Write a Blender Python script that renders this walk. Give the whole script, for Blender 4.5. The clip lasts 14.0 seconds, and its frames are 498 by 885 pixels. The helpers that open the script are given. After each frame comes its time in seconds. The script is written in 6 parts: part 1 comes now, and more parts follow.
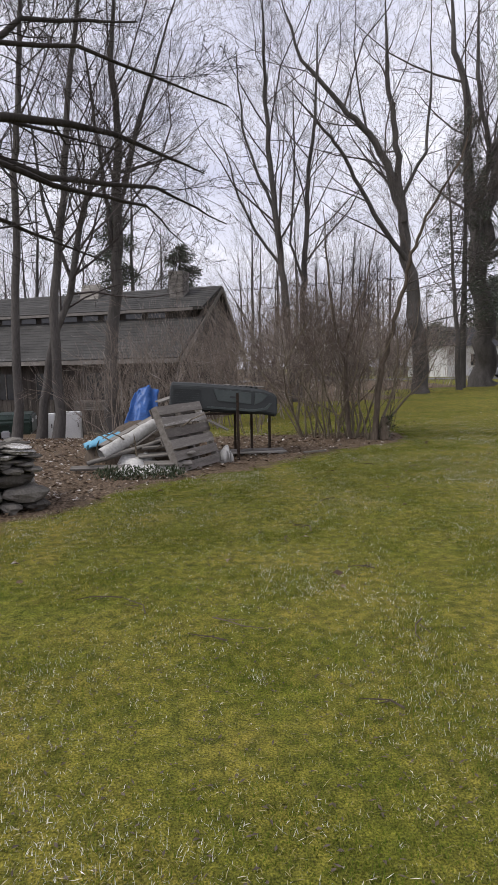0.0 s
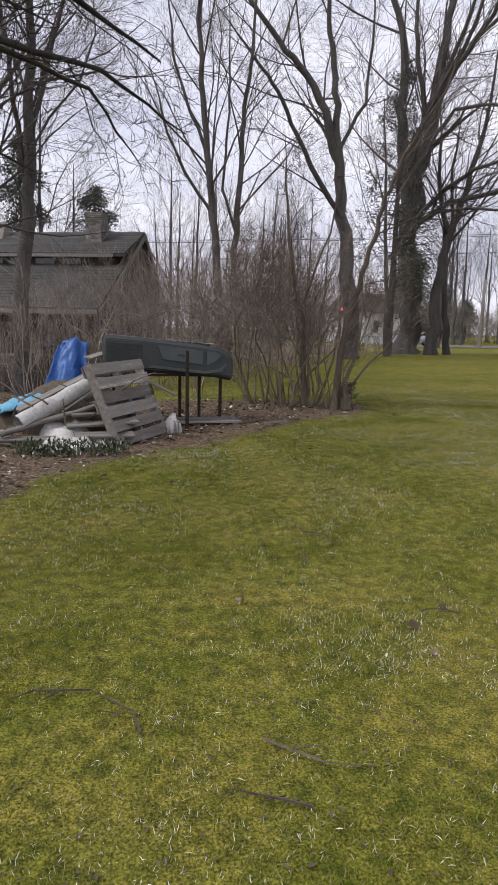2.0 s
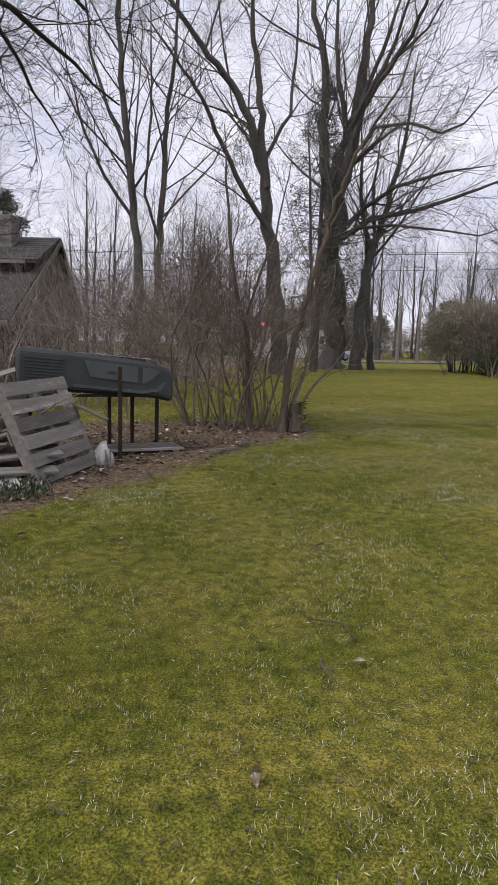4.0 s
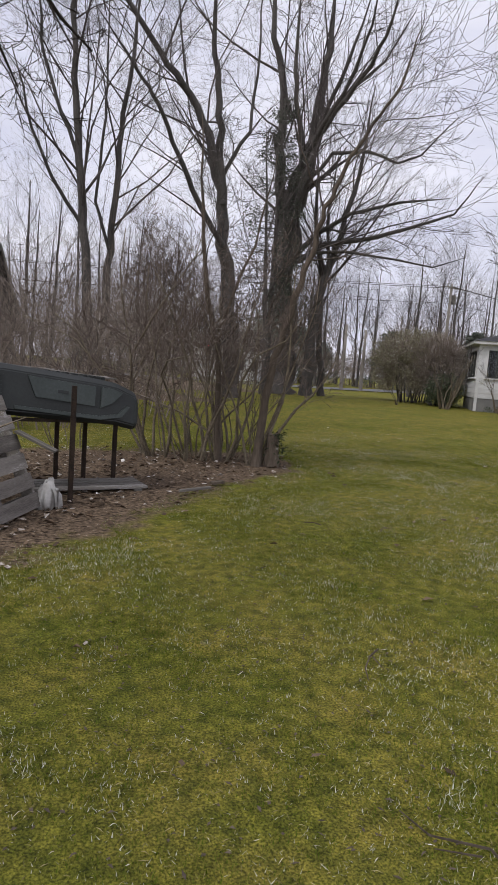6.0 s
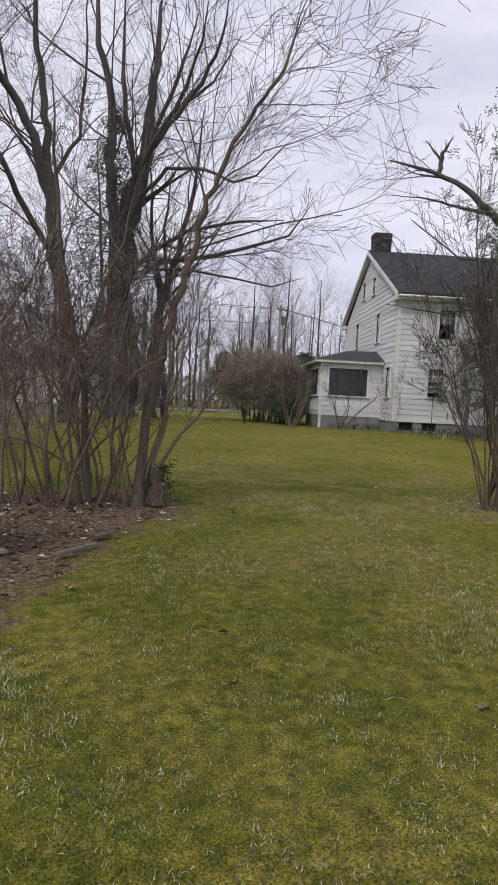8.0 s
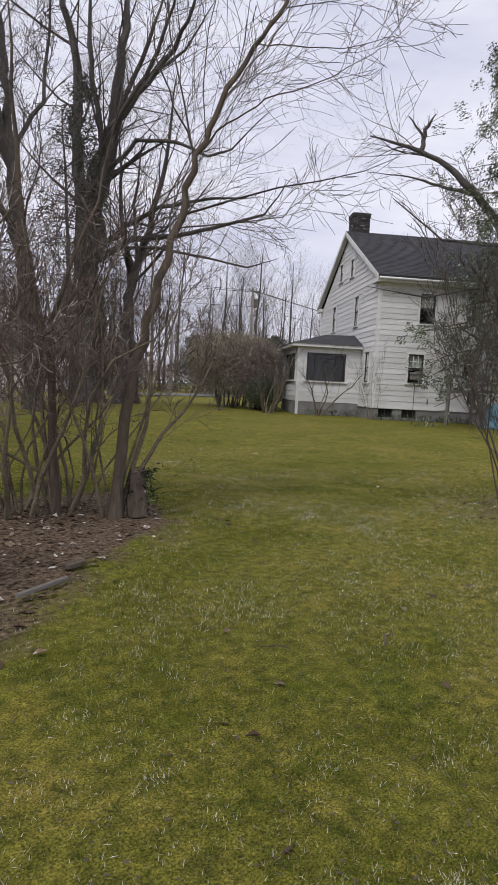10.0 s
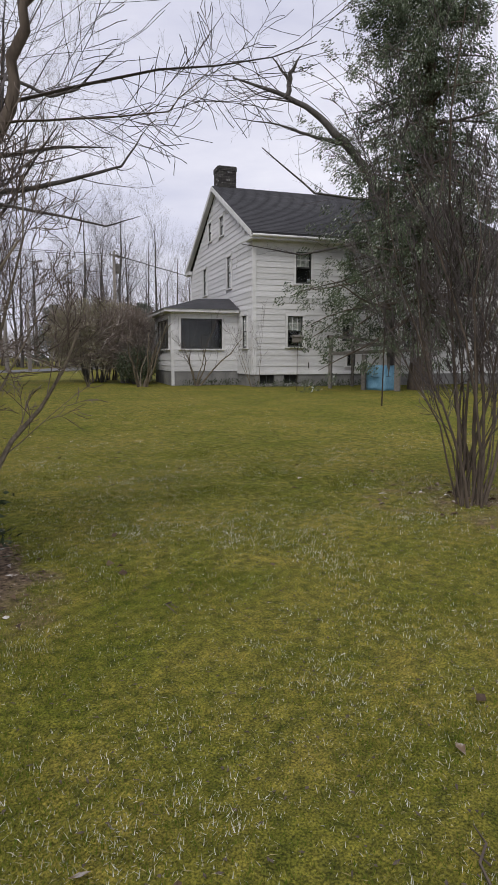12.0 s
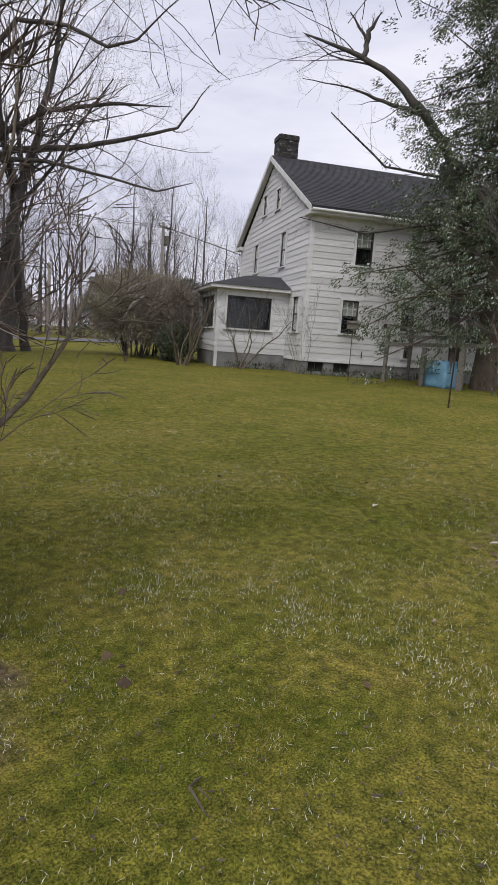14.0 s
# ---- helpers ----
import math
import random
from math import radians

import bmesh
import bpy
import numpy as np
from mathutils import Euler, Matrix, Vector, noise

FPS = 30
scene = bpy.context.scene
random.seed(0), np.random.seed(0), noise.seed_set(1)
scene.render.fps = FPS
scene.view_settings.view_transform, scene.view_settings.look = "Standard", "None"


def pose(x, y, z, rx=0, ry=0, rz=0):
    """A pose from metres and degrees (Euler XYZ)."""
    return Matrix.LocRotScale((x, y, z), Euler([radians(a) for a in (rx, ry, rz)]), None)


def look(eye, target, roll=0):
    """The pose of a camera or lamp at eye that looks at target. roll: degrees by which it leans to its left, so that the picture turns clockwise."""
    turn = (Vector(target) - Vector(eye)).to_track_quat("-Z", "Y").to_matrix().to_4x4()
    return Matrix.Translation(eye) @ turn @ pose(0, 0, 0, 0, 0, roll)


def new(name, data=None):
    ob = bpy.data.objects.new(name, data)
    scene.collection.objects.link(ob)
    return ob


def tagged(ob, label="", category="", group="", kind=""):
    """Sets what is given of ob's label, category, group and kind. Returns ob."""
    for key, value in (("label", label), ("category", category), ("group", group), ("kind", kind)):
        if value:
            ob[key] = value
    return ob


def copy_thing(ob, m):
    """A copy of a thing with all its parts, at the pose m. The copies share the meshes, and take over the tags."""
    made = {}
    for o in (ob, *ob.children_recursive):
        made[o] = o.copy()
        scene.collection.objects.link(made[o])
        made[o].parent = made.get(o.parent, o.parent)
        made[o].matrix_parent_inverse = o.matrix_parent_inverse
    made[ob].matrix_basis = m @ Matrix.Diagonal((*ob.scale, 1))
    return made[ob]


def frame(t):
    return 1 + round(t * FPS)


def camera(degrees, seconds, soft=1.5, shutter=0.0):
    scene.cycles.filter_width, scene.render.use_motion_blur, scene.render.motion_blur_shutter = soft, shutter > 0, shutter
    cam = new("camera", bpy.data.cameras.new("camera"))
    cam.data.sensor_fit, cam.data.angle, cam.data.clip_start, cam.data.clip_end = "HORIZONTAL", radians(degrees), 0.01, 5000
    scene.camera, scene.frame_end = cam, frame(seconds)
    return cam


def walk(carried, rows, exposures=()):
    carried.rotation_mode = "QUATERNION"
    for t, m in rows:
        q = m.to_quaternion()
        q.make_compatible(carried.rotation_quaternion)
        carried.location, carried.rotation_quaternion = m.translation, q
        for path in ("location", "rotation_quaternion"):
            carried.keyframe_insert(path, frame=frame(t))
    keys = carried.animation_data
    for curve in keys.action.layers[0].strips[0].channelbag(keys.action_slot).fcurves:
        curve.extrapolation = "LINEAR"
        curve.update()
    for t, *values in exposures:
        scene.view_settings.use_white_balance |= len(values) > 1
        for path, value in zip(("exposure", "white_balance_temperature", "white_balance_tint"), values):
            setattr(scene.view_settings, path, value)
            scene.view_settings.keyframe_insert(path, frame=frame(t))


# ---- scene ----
cam = camera(43.6, 14.0)
PATH = [
    (0, (-0.714, -0.895, 1.464), (-0.59, 1.087, 1.224), -1.1),
    (0.5, (-0.859, -0.486, 1.453), (-0.95, 1.498, 1.215), -5.8),
    (1, (-0.987, -0.069, 1.416), (-0.856, 1.909, 1.147), 1.0),
    (1.5, (-1.107, 0.328, 1.406), (-0.83, 2.272, 1.023), -0.6),
    (2, (-1.187, 0.784, 1.372), (-0.777, 2.708, 1.01), 1.4),
    (2.5, (-1.287, 1.161, 1.366), (-0.681, 3.041, 1.054), -1.5),
    (2.7, (-1.313, 1.307, 1.356), (-0.712, 3.189, 1.046), 0.4),
    (4.8, (-1.203, 2.519, 1.349), (-0.464, 4.352, 1.042), 3.0),
    (5, (-1.254, 2.664, 1.350), (-0.437, 4.465, 1.052), 2.7),
    (5.5, (-1.201, 3.013, 1.341), (-0.440, 4.837, 1.032), 0.2),
    (6, (-1.218, 3.422, 1.316), (-0.372, 5.219, 1.084), 4.3),
    (6.5, (-1.233, 3.777, 1.316), (-0.351, 5.553, 1.057), 1.9),
    (7, (-1.184, 4.140, 1.297), (-0.322, 5.934, 1.096), -0.4),
    (7.4, (-1.086, 4.478, 1.262), (0.026, 6.133, 1.091), 3.5),
    (7.5, (-1.089, 4.520, 1.257), (0.134, 6.095, 1.105), 1.1),
    (7.7, (-1.087, 4.691, 1.248), (0.195, 6.222, 1.129), 2.8),
    (9.8, (-0.702, 5.769, 1.335), (0.66, 7.22, 1.137), 1.2),
    (10, (-0.637, 5.884, 1.337), (0.728, 7.335, 1.157), 3.0),
    (10.5, (-0.421, 6.251, 1.36), (1.021, 7.623, 1.173), 1.2),
    (11, (-0.12, 6.58, 1.362), (1.391, 7.88, 1.195), -0.6),
    (11.5, (0.206, 6.958, 1.386), (1.741, 8.229, 1.224), 2.4),
    (12, (0.548, 7.355, 1.397), (2.17, 8.493, 1.125), 0.1),
    (12.5, (0.885, 7.679, 1.392), (2.485, 8.85, 1.126), -1.0),
    (13, (1.236, 8.042, 1.389), (2.895, 9.142, 1.196), 0.3),
    (13.5, (1.506, 8.308, 1.401), (3.142, 9.437, 1.177), 2.3),
    (14, (1.729, 8.506, 1.392), (3.279, 9.726, 1.062), 4.1),
]
walk(cam, [(t, look(eye, target, roll)) for t, eye, target, roll in PATH], [(0.0, 0.15), (2.5, 0.22), (5.0, 0.06), (7.5, 0.02), (11.0, 0.0), (12.2, -0.04), (13.4, 0.1), (14.0, 0.02)])

# ---- world and light: a high overcast sky ----
world = bpy.data.worlds.new("overcast")
scene.world = world
world.use_nodes = True
wn, wl = world.node_tree.nodes, world.node_tree.links
wn.clear()
sky = wn.new("ShaderNodeTexSky")
sky.sky_type, sky.sun_disc, sky.sun_elevation, sky.sun_rotation = "NISHITA", False, radians(51), radians(257)
sky.air_density, sky.dust_density = 1.0, 3.0
tc = wn.new("ShaderNodeTexCoord")
mp = wn.new("ShaderNodeMapping")
mp.inputs["Scale"].default_value = (1.2, 1.2, 4.5)
cl = wn.new("ShaderNodeTexNoise")
cl.inputs["Scale"].default_value, cl.inputs["Detail"].default_value, cl.inputs["Roughness"].default_value = 2.2, 6, 0.55
ramp = wn.new("ShaderNodeValToRGB")
ramp.color_ramp.elements[0].position, ramp.color_ramp.elements[0].color = 0.3, (6.9, 7.0, 8.6, 1)
ramp.color_ramp.elements[1].position, ramp.color_ramp.elements[1].color = 0.68, (10.1, 9.95, 10.9, 1)
mix = wn.new("ShaderNodeMixRGB")
mix.inputs[0].default_value = 0.9
bg = wn.new("ShaderNodeBackground")
bg.inputs["Strength"].default_value = 0.1
out = wn.new("ShaderNodeOutputWorld")
wl.new(tc.outputs["Generated"], mp.inputs[0]), wl.new(mp.outputs[0], cl.inputs["Vector"])
wl.new(cl.outputs["Fac"], ramp.inputs[0]), wl.new(sky.outputs[0], mix.inputs[1]), wl.new(ramp.outputs[0], mix.inputs[2])
wl.new(mix.outputs[0], bg.inputs[0]), wl.new(bg.outputs[0], out.inputs[0])
sun = new("sun", bpy.data.lights.new("sun", "SUN"))
sun.data.energy, sun.data.angle, sun.data.color = 1.9, radians(25), (1, 0.97, 0.92)
sun.matrix_world = look((-30, -7, 38), (0, 0, 0))


# ---- materials ----
def mat(name, colours, rough=0.85, scale=6.0, fine=60.0, bump=0.3, metal=0.0, island=0.0, stretch=(1, 1, 1), spec=0.3, depth=0.01):
    """A surface of three or more colours laid out by noise at two sizes, with relief."""
    m = bpy.data.materials.new(name)
    m.use_nodes = True
    n, l = m.node_tree.nodes, m.node_tree.links
    b = n["Principled BSDF"]
    b.inputs["Roughness"].default_value, b.inputs["Metallic"].default_value = rough, metal
    b.inputs["Specular IOR Level"].default_value = spec
    co = n.new("ShaderNodeTexCoord")
    ma = n.new("ShaderNodeMapping")
    ma.inputs["Scale"].default_value = stretch
    l.new(co.outputs["Object"], ma.inputs[0])
    a, f = n.new("ShaderNodeTexNoise"), n.new("ShaderNodeTexNoise")
    a.inputs["Scale"].default_value, a.inputs["Detail"].default_value = scale, 4
    f.inputs["Scale"].default_value, f.inputs["Detail"].default_value = fine, 5
    l.new(ma.outputs[0], a.inputs["Vector"]), l.new(ma.outputs[0], f.inputs["Vector"])
    add = n.new("ShaderNodeMath")
    add.operation = "MULTIPLY_ADD"
    l.new(f.outputs["Fac"], add.inputs[0])
    add.inputs[1].default_value = 0.45
    sub = n.new("ShaderNodeMath")
    sub.operation = "MULTIPLY"
    l.new(a.outputs["Fac"], sub.inputs[0])
    sub.inputs[1].default_value = 0.55
    l.new(sub.outputs[0], add.inputs[2])
    last = add.outputs[0]
    if island:
        src = n.new("ShaderNodeNewGeometry").outputs["Random Per Island"] if island > 0 else n.new("ShaderNodeObjectInfo").outputs["Random"]
        mr = n.new("ShaderNodeMath")
        mr.operation = "MULTIPLY_ADD"
        l.new(src, mr.inputs[0])
        mr.inputs[1].default_value = abs(island)
        off = n.new("ShaderNodeMath")
        off.operation = "SUBTRACT"
        l.new(last, off.inputs[0])
        off.inputs[1].default_value = abs(island) / 2
        l.new(off.outputs[0], mr.inputs[2])
        last = mr.outputs[0]
    r = n.new("ShaderNodeValToRGB")
    e = r.color_ramp.elements
    k = len(colours)
    for i, c in enumerate(colours):
        p = 0.32 + 0.36 * i / (k - 1)
        el = e[0] if i == 0 else e[1] if i == k - 1 else e.new(p)
        el.position, el.color = p, (*c, 1)
    l.new(last, r.inputs[0]), l.new(r.outputs[0], b.inputs["Base Color"])
    bu = n.new("ShaderNodeBump")
    bu.inputs["Strength"].default_value, bu.inputs["Distance"].default_value = bump, depth
    l.new(add.outputs[0], bu.inputs["Height"]), l.new(bu.outputs[0], b.inputs["Normal"])
    return m


M_bark = mat("grey_bark", [(0.04, 0.036, 0.034), (0.074, 0.068, 0.063), (0.12, 0.11, 0.103)], 0.95, 3, 30, 0.8, stretch=(1, 1, 0.25), depth=0.03)
M_darkbark = mat("dark_bark", [(0.015, 0.012, 0.011), (0.03, 0.025, 0.023), (0.055, 0.047, 0.043)], 0.95, 4, 30, 0.8, stretch=(1, 1, 0.4), depth=0.02)
M_bark2 = mat("brown_bark", [(0.045, 0.034, 0.027), (0.095, 0.073, 0.056), (0.15, 0.12, 0.092)], 0.95, 4, 30, 0.8, stretch=(1, 1, 0.2), depth=0.03)
M_twig = mat("twigs", [(0.042, 0.034, 0.033), (0.07, 0.059, 0.057), (0.11, 0.095, 0.091)], 0.9, 2, 20, 0.3, island=0.3)
M_shrubstem = mat("shrub_stems", [(0.06, 0.048, 0.034), (0.13, 0.105, 0.075), (0.21, 0.175, 0.125)], 0.9, 5, 40, 0.5, island=0.25)
M_thicket = mat("thicket", [(0.14, 0.112, 0.094), (0.21, 0.172, 0.145), (0.28, 0.235, 0.2)], 0.95, 2, 20, 0.2, island=0.4)
M_brush = mat("reddish_twigs", [(0.07, 0.052, 0.043), (0.115, 0.09, 0.075), (0.175, 0.14, 0.118)], 0.9, 2, 20, 0.3, island=0.35)
M_needle = mat("evergreen_foliage", [(0.034, 0.052, 0.026), (0.068, 0.096, 0.05), (0.112, 0.138, 0.078)], 0.75, 1.0, 12, 0.2, island=0.5)
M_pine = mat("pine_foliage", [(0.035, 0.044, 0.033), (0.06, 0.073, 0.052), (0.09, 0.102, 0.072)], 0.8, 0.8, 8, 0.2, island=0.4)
# pine foliage again, paled: distance haze is mixed into these colours
M_hazepine = mat("haze_paled_pine_foliage", [(0.08, 0.095, 0.08), (0.12, 0.138, 0.115), (0.16, 0.178, 0.15)], 0.8, 0.8, 8, 0.2, island=0.4)
M_olive = mat("olive_hedge", [(0.17, 0.165, 0.1), (0.25, 0.235, 0.15), (0.33, 0.3, 0.2)], 0.85, 1, 8, 0.2, island=0.4)
M_ivy = mat("ground_ivy", [(0.02, 0.032, 0.013), (0.038, 0.056, 0.024), (0.065, 0.08, 0.042)], 0.8, 3, 20, 0.2, island=0.5)
M_leaf = mat("fallen_leaves", [(0.06, 0.038, 0.024), (0.11, 0.072, 0.046), (0.17, 0.12, 0.078)], 0.85, 4, 30, 0.3, island=0.6)
M_grass = mat("grass_blades", [(0.065, 0.098, 0.011), (0.1, 0.135, 0.015), (0.142, 0.165, 0.026), (0.168, 0.17, 0.03), (0.188, 0.176, 0.038)], 0.95, 0.5, 7.0, 0.0, island=0.5, spec=0.0)
M_straw = mat("dry_straw", [(0.16, 0.135, 0.05), (0.24, 0.205, 0.09), (0.33, 0.285, 0.14)], 0.85, 4, 30, 0.0, island=0.6)
M_clap = mat("white_clapboard_paint", [(0.5, 0.5, 0.5), (0.62, 0.62, 0.63), (0.7, 0.7, 0.71)], 0.6, 0.7, 14, 0.15, island=-0.2, stretch=(0.3, 0.3, 3))
M_trim = mat("white_trim_paint", [(0.55, 0.55, 0.55), (0.66, 0.66, 0.66), (0.72, 0.72, 0.72)], 0.55, 3, 30, 0.1)
M_found = mat("grey_parged_foundation", [(0.12, 0.12, 0.12), (0.2, 0.2, 0.195), (0.27, 0.265, 0.255)], 0.95, 2, 25, 0.4)
M_shingle = mat("dark_asphalt_shingle", [(0.026, 0.026, 0.03), (0.042, 0.042, 0.047), (0.062, 0.062, 0.068)], 0.95, 2, 40, 0.4, island=-0.07)
M_barnroof = mat("weathered_grey_roof", [(0.032, 0.031, 0.03), (0.052, 0.05, 0.048), (0.078, 0.075, 0.071)], 0.95, 1.3, 18, 0.4, island=-0.12)
M_barnwall = mat("dark_weathered_boards", [(0.035, 0.03, 0.026), (0.06, 0.052, 0.045), (0.095, 0.083, 0.072)], 0.95, 2, 25, 0.4, island=-0.3, stretch=(3, 3, 0.3))
M_brick = mat("sooty_chimney_brick", [(0.034, 0.032, 0.032), (0.055, 0.052, 0.051), (0.085, 0.08, 0.077)], 0.95, 5, 40, 0.5, island=-0.4)
M_greybrick = mat("grey_chimney_stone", [(0.13, 0.12, 0.11), (0.2, 0.185, 0.17), (0.27, 0.25, 0.23)], 0.95, 5, 40, 0.5, island=-0.3)
M_greywood = mat("weathered_grey_wood", [(0.085, 0.078, 0.07), (0.15, 0.138, 0.124), (0.23, 0.212, 0.19)], 0.9, 4, 45, 0.5, island=-0.25, stretch=(0.4, 4, 4))
M_pallet = mat("pallet_boards", [(0.1, 0.088, 0.078), (0.17, 0.152, 0.137), (0.25, 0.228, 0.205)], 0.9, 4, 45, 0.5, island=-0.3, stretch=(0.4, 4, 4))
M_stone = mat("fieldstone", [(0.06, 0.054, 0.047), (0.11, 0.1, 0.088), (0.18, 0.166, 0.146)], 0.95, 5, 45, 0.7, island=-0.45, depth=0.02)
M_tarp = mat("blue_tarp", [(0.01, 0.055, 0.2), (0.015, 0.085, 0.31), (0.03, 0.13, 0.42)], 0.45, 3, 30, 0.3, spec=0.5)
M_tarp2 = mat("pale_blue_tarp", [(0.06, 0.22, 0.36), (0.1, 0.32, 0.47), (0.18, 0.42, 0.56)], 0.5, 3, 30, 0.3)
M_sheet = mat("dirty_white_plastic", [(0.28, 0.27, 0.25), (0.44, 0.43, 0.41), (0.58, 0.57, 0.55)], 0.6, 4, 25, 0.5)
M_black = mat("black_moulded_plastic", [(0.006, 0.008, 0.008), (0.01, 0.013, 0.0125), (0.019, 0.023, 0.022)], 0.55, 3, 60, 0.15, spec=0.5)
M_panel = mat("worn_grey_green_plastic", [(0.016, 0.024, 0.022), (0.028, 0.038, 0.036), (0.045, 0.056, 0.053)], 0.45, 3, 40, 0.1, spec=0.5)
M_iron = mat("rusty_dark_iron", [(0.02, 0.016, 0.014), (0.035, 0.026, 0.021), (0.065, 0.043, 0.03)], 0.75, 8, 60, 0.4, metal=0.4)
M_curtain = mat("pale_curtain", [(0.3, 0.3, 0.28), (0.4, 0.4, 0.38), (0.5, 0.5, 0.48)], 0.9, 3, 20, 0.1)
# near-black: painted shade of rooms behind windows, also the traffic light's black parts
M_dark = mat("room_shade_and_signal_black", [(0.01, 0.011, 0.011), (0.017, 0.018, 0.018), (0.03, 0.03, 0.029)], 0.9, 1, 4, 0.0)
M_sash = mat("dark_window_sash", [(0.03, 0.032, 0.03), (0.045, 0.047, 0.045), (0.06, 0.062, 0.06)], 0.5, 5, 30, 0.1)
M_road = mat("asphalt", [(0.1, 0.1, 0.105), (0.14, 0.14, 0.145), (0.18, 0.18, 0.185)], 0.9, 1, 30, 0.3)
M_pole = mat("pole_wood", [(0.13, 0.115, 0.1), (0.19, 0.17, 0.15), (0.26, 0.235, 0.21)], 0.9, 2, 20, 0.3, stretch=(1, 1, 0.2))
M_bluebox = mat("blue_covered_bundle", [(0.09, 0.22, 0.34), (0.14, 0.31, 0.45), (0.22, 0.42, 0.56)], 0.55, 3, 20, 0.5)
M_green = mat("dark_green_paint", [(0.01, 0.02, 0.016), (0.016, 0.032, 0.026), (0.03, 0.05, 0.04)], 0.35, 3, 30, 0.1)
M_carglass = mat("car_glass", [(0.02, 0.022, 0.025), (0.03, 0.032, 0.035), (0.04, 0.042, 0.045)], 0.12, 2, 9, 0.0, spec=0.6)
M_silver = mat("silver_car_paint", [(0.3, 0.31, 0.33), (0.36, 0.37, 0.39), (0.42, 0.43, 0.45)], 0.35, 2, 20, 0.0, metal=0.3, spec=0.5)
M_tyre = mat("tyre_rubber", [(0.015, 0.015, 0.015), (0.025, 0.025, 0.025), (0.035, 0.035, 0.035)], 0.8, 5, 40, 0.2)

M_glass = bpy.data.materials.new("window_glass")
M_glass.use_nodes = True
gb = M_glass.node_tree.nodes["Principled BSDF"]
gb.inputs["Base Color"].default_value, gb.inputs["Roughness"].default_value = (0.9, 0.95, 0.94, 1), 0.03
gb.inputs["Transmission Weight"].default_value, gb.inputs["IOR"].default_value = 1.0, 1.36
M_red = bpy.data.materials.new("red_signal_lamp")
M_red.use_nodes = True
rb_ = M_red.node_tree.nodes["Principled BSDF"]
rb_.inputs["Base Color"].default_value = (0.6, 0.01, 0.02, 1)
rb_.inputs["Emission Color"].default_value, rb_.inputs["Emission Strength"].default_value = (1, 0.03, 0.06, 1), 6.0


def ground_material():
    """Lawn with moss and straw patches; leaf mould where the 'bare' attribute says that no grass grows."""
    m = bpy.data.materials.new("lawn_and_leaf_mould")
    m.use_nodes = True
    n, l = m.node_tree.nodes, m.node_tree.links
    b = n["Principled BSDF"]
    b.inputs["Roughness"].default_value, b.inputs["Specular IOR Level"].default_value = 0.95, 0.15
    co = n.new("ShaderNodeTexCoord")

    def noise_node(scale, detail=5):
        a = n.new("ShaderNodeTexNoise")
        a.inputs["Scale"].default_value, a.inputs["Detail"].default_value = scale, detail
        l.new(co.outputs["Object"], a.inputs["Vector"])
        return a.outputs["Fac"]

    def ramp_node(fac, stops):
        r = n.new("ShaderNodeValToRGB")
        for i, (p, c) in enumerate(stops):
            el = r.color_ramp.elements[0] if i == 0 else r.color_ramp.elements[1] if i == len(stops) - 1 else r.color_ramp.elements.new(p)
            el.position, el.color = p, (*c, 1)
        l.new(fac, r.inputs[0])
        return r.outputs[0]

    def mixed(fac, a, c, how="MIX"):
        x = n.new("ShaderNodeMixRGB")
        x.blend_type = how
        if isinstance(fac, float):
            x.inputs[0].default_value = fac
        else:
            l.new(fac, x.inputs[0])
        l.new(a, x.inputs[1]), l.new(c, x.inputs[2])
        return x.outputs[0]

    lawn = ramp_node(noise_node(0.5), [(0.3, (0.085, 0.108, 0.011)), (0.5, (0.13, 0.136, 0.017)), (0.7, (0.19, 0.164, 0.036))])
    patch = ramp_node(noise_node(2.6), [(0.3, (0.076, 0.104, 0.01)), (0.5, (0.13, 0.136, 0.017)), (0.7, (0.192, 0.165, 0.037))])
    fine = ramp_node(noise_node(120, 8), [(0.36, (0.45, 0.46, 0.43)), (0.5, (0.97, 0.97, 0.95)), (0.66, (1.7, 1.62, 1.6))])
    tuft = ramp_node(noise_node(13, 6), [(0.33, (0.55, 0.6, 0.55)), (0.5, (1.0, 1.0, 0.95)), (0.67, (1.45, 1.35, 1.3))])
    lawn = mixed(1.0, mixed(1.0, mixed(0.5, lawn, patch), fine, "MULTIPLY"), tuft, "MULTIPLY")
    mould = ramp_node(noise_node(28, 7), [(0.34, (0.035, 0.024, 0.016)), (0.5, (0.095, 0.066, 0.045)), (0.68, (0.22, 0.16, 0.11))])
    at = n.new("ShaderNodeAttribute")
    at.attribute_name = "bare"
    ad = n.new("ShaderNodeMath")
    ad.operation = "MULTIPLY_ADD"
    l.new(noise_node(2.6, 6), ad.inputs[0])
    ad.inputs[1].default_value = 0.9
    l.new(at.outputs["Fac"], ad.inputs[2])
    edge = ramp_node(ad.outputs[0], [(0.78, (0, 0, 0)), (1.05, (1, 1, 1))])
    l.new(mixed(edge, lawn, mould), b.inputs["Base Color"])
    bu = n.new("ShaderNodeBump")
    bu.inputs["Strength"].default_value, bu.inputs["Distance"].default_value = 0.9, 0.04
    l.new(noise_node(38, 7), bu.inputs["Height"]), l.new(bu.outputs[0], b.inputs["Normal"])
    return m


M_ground = ground_material()


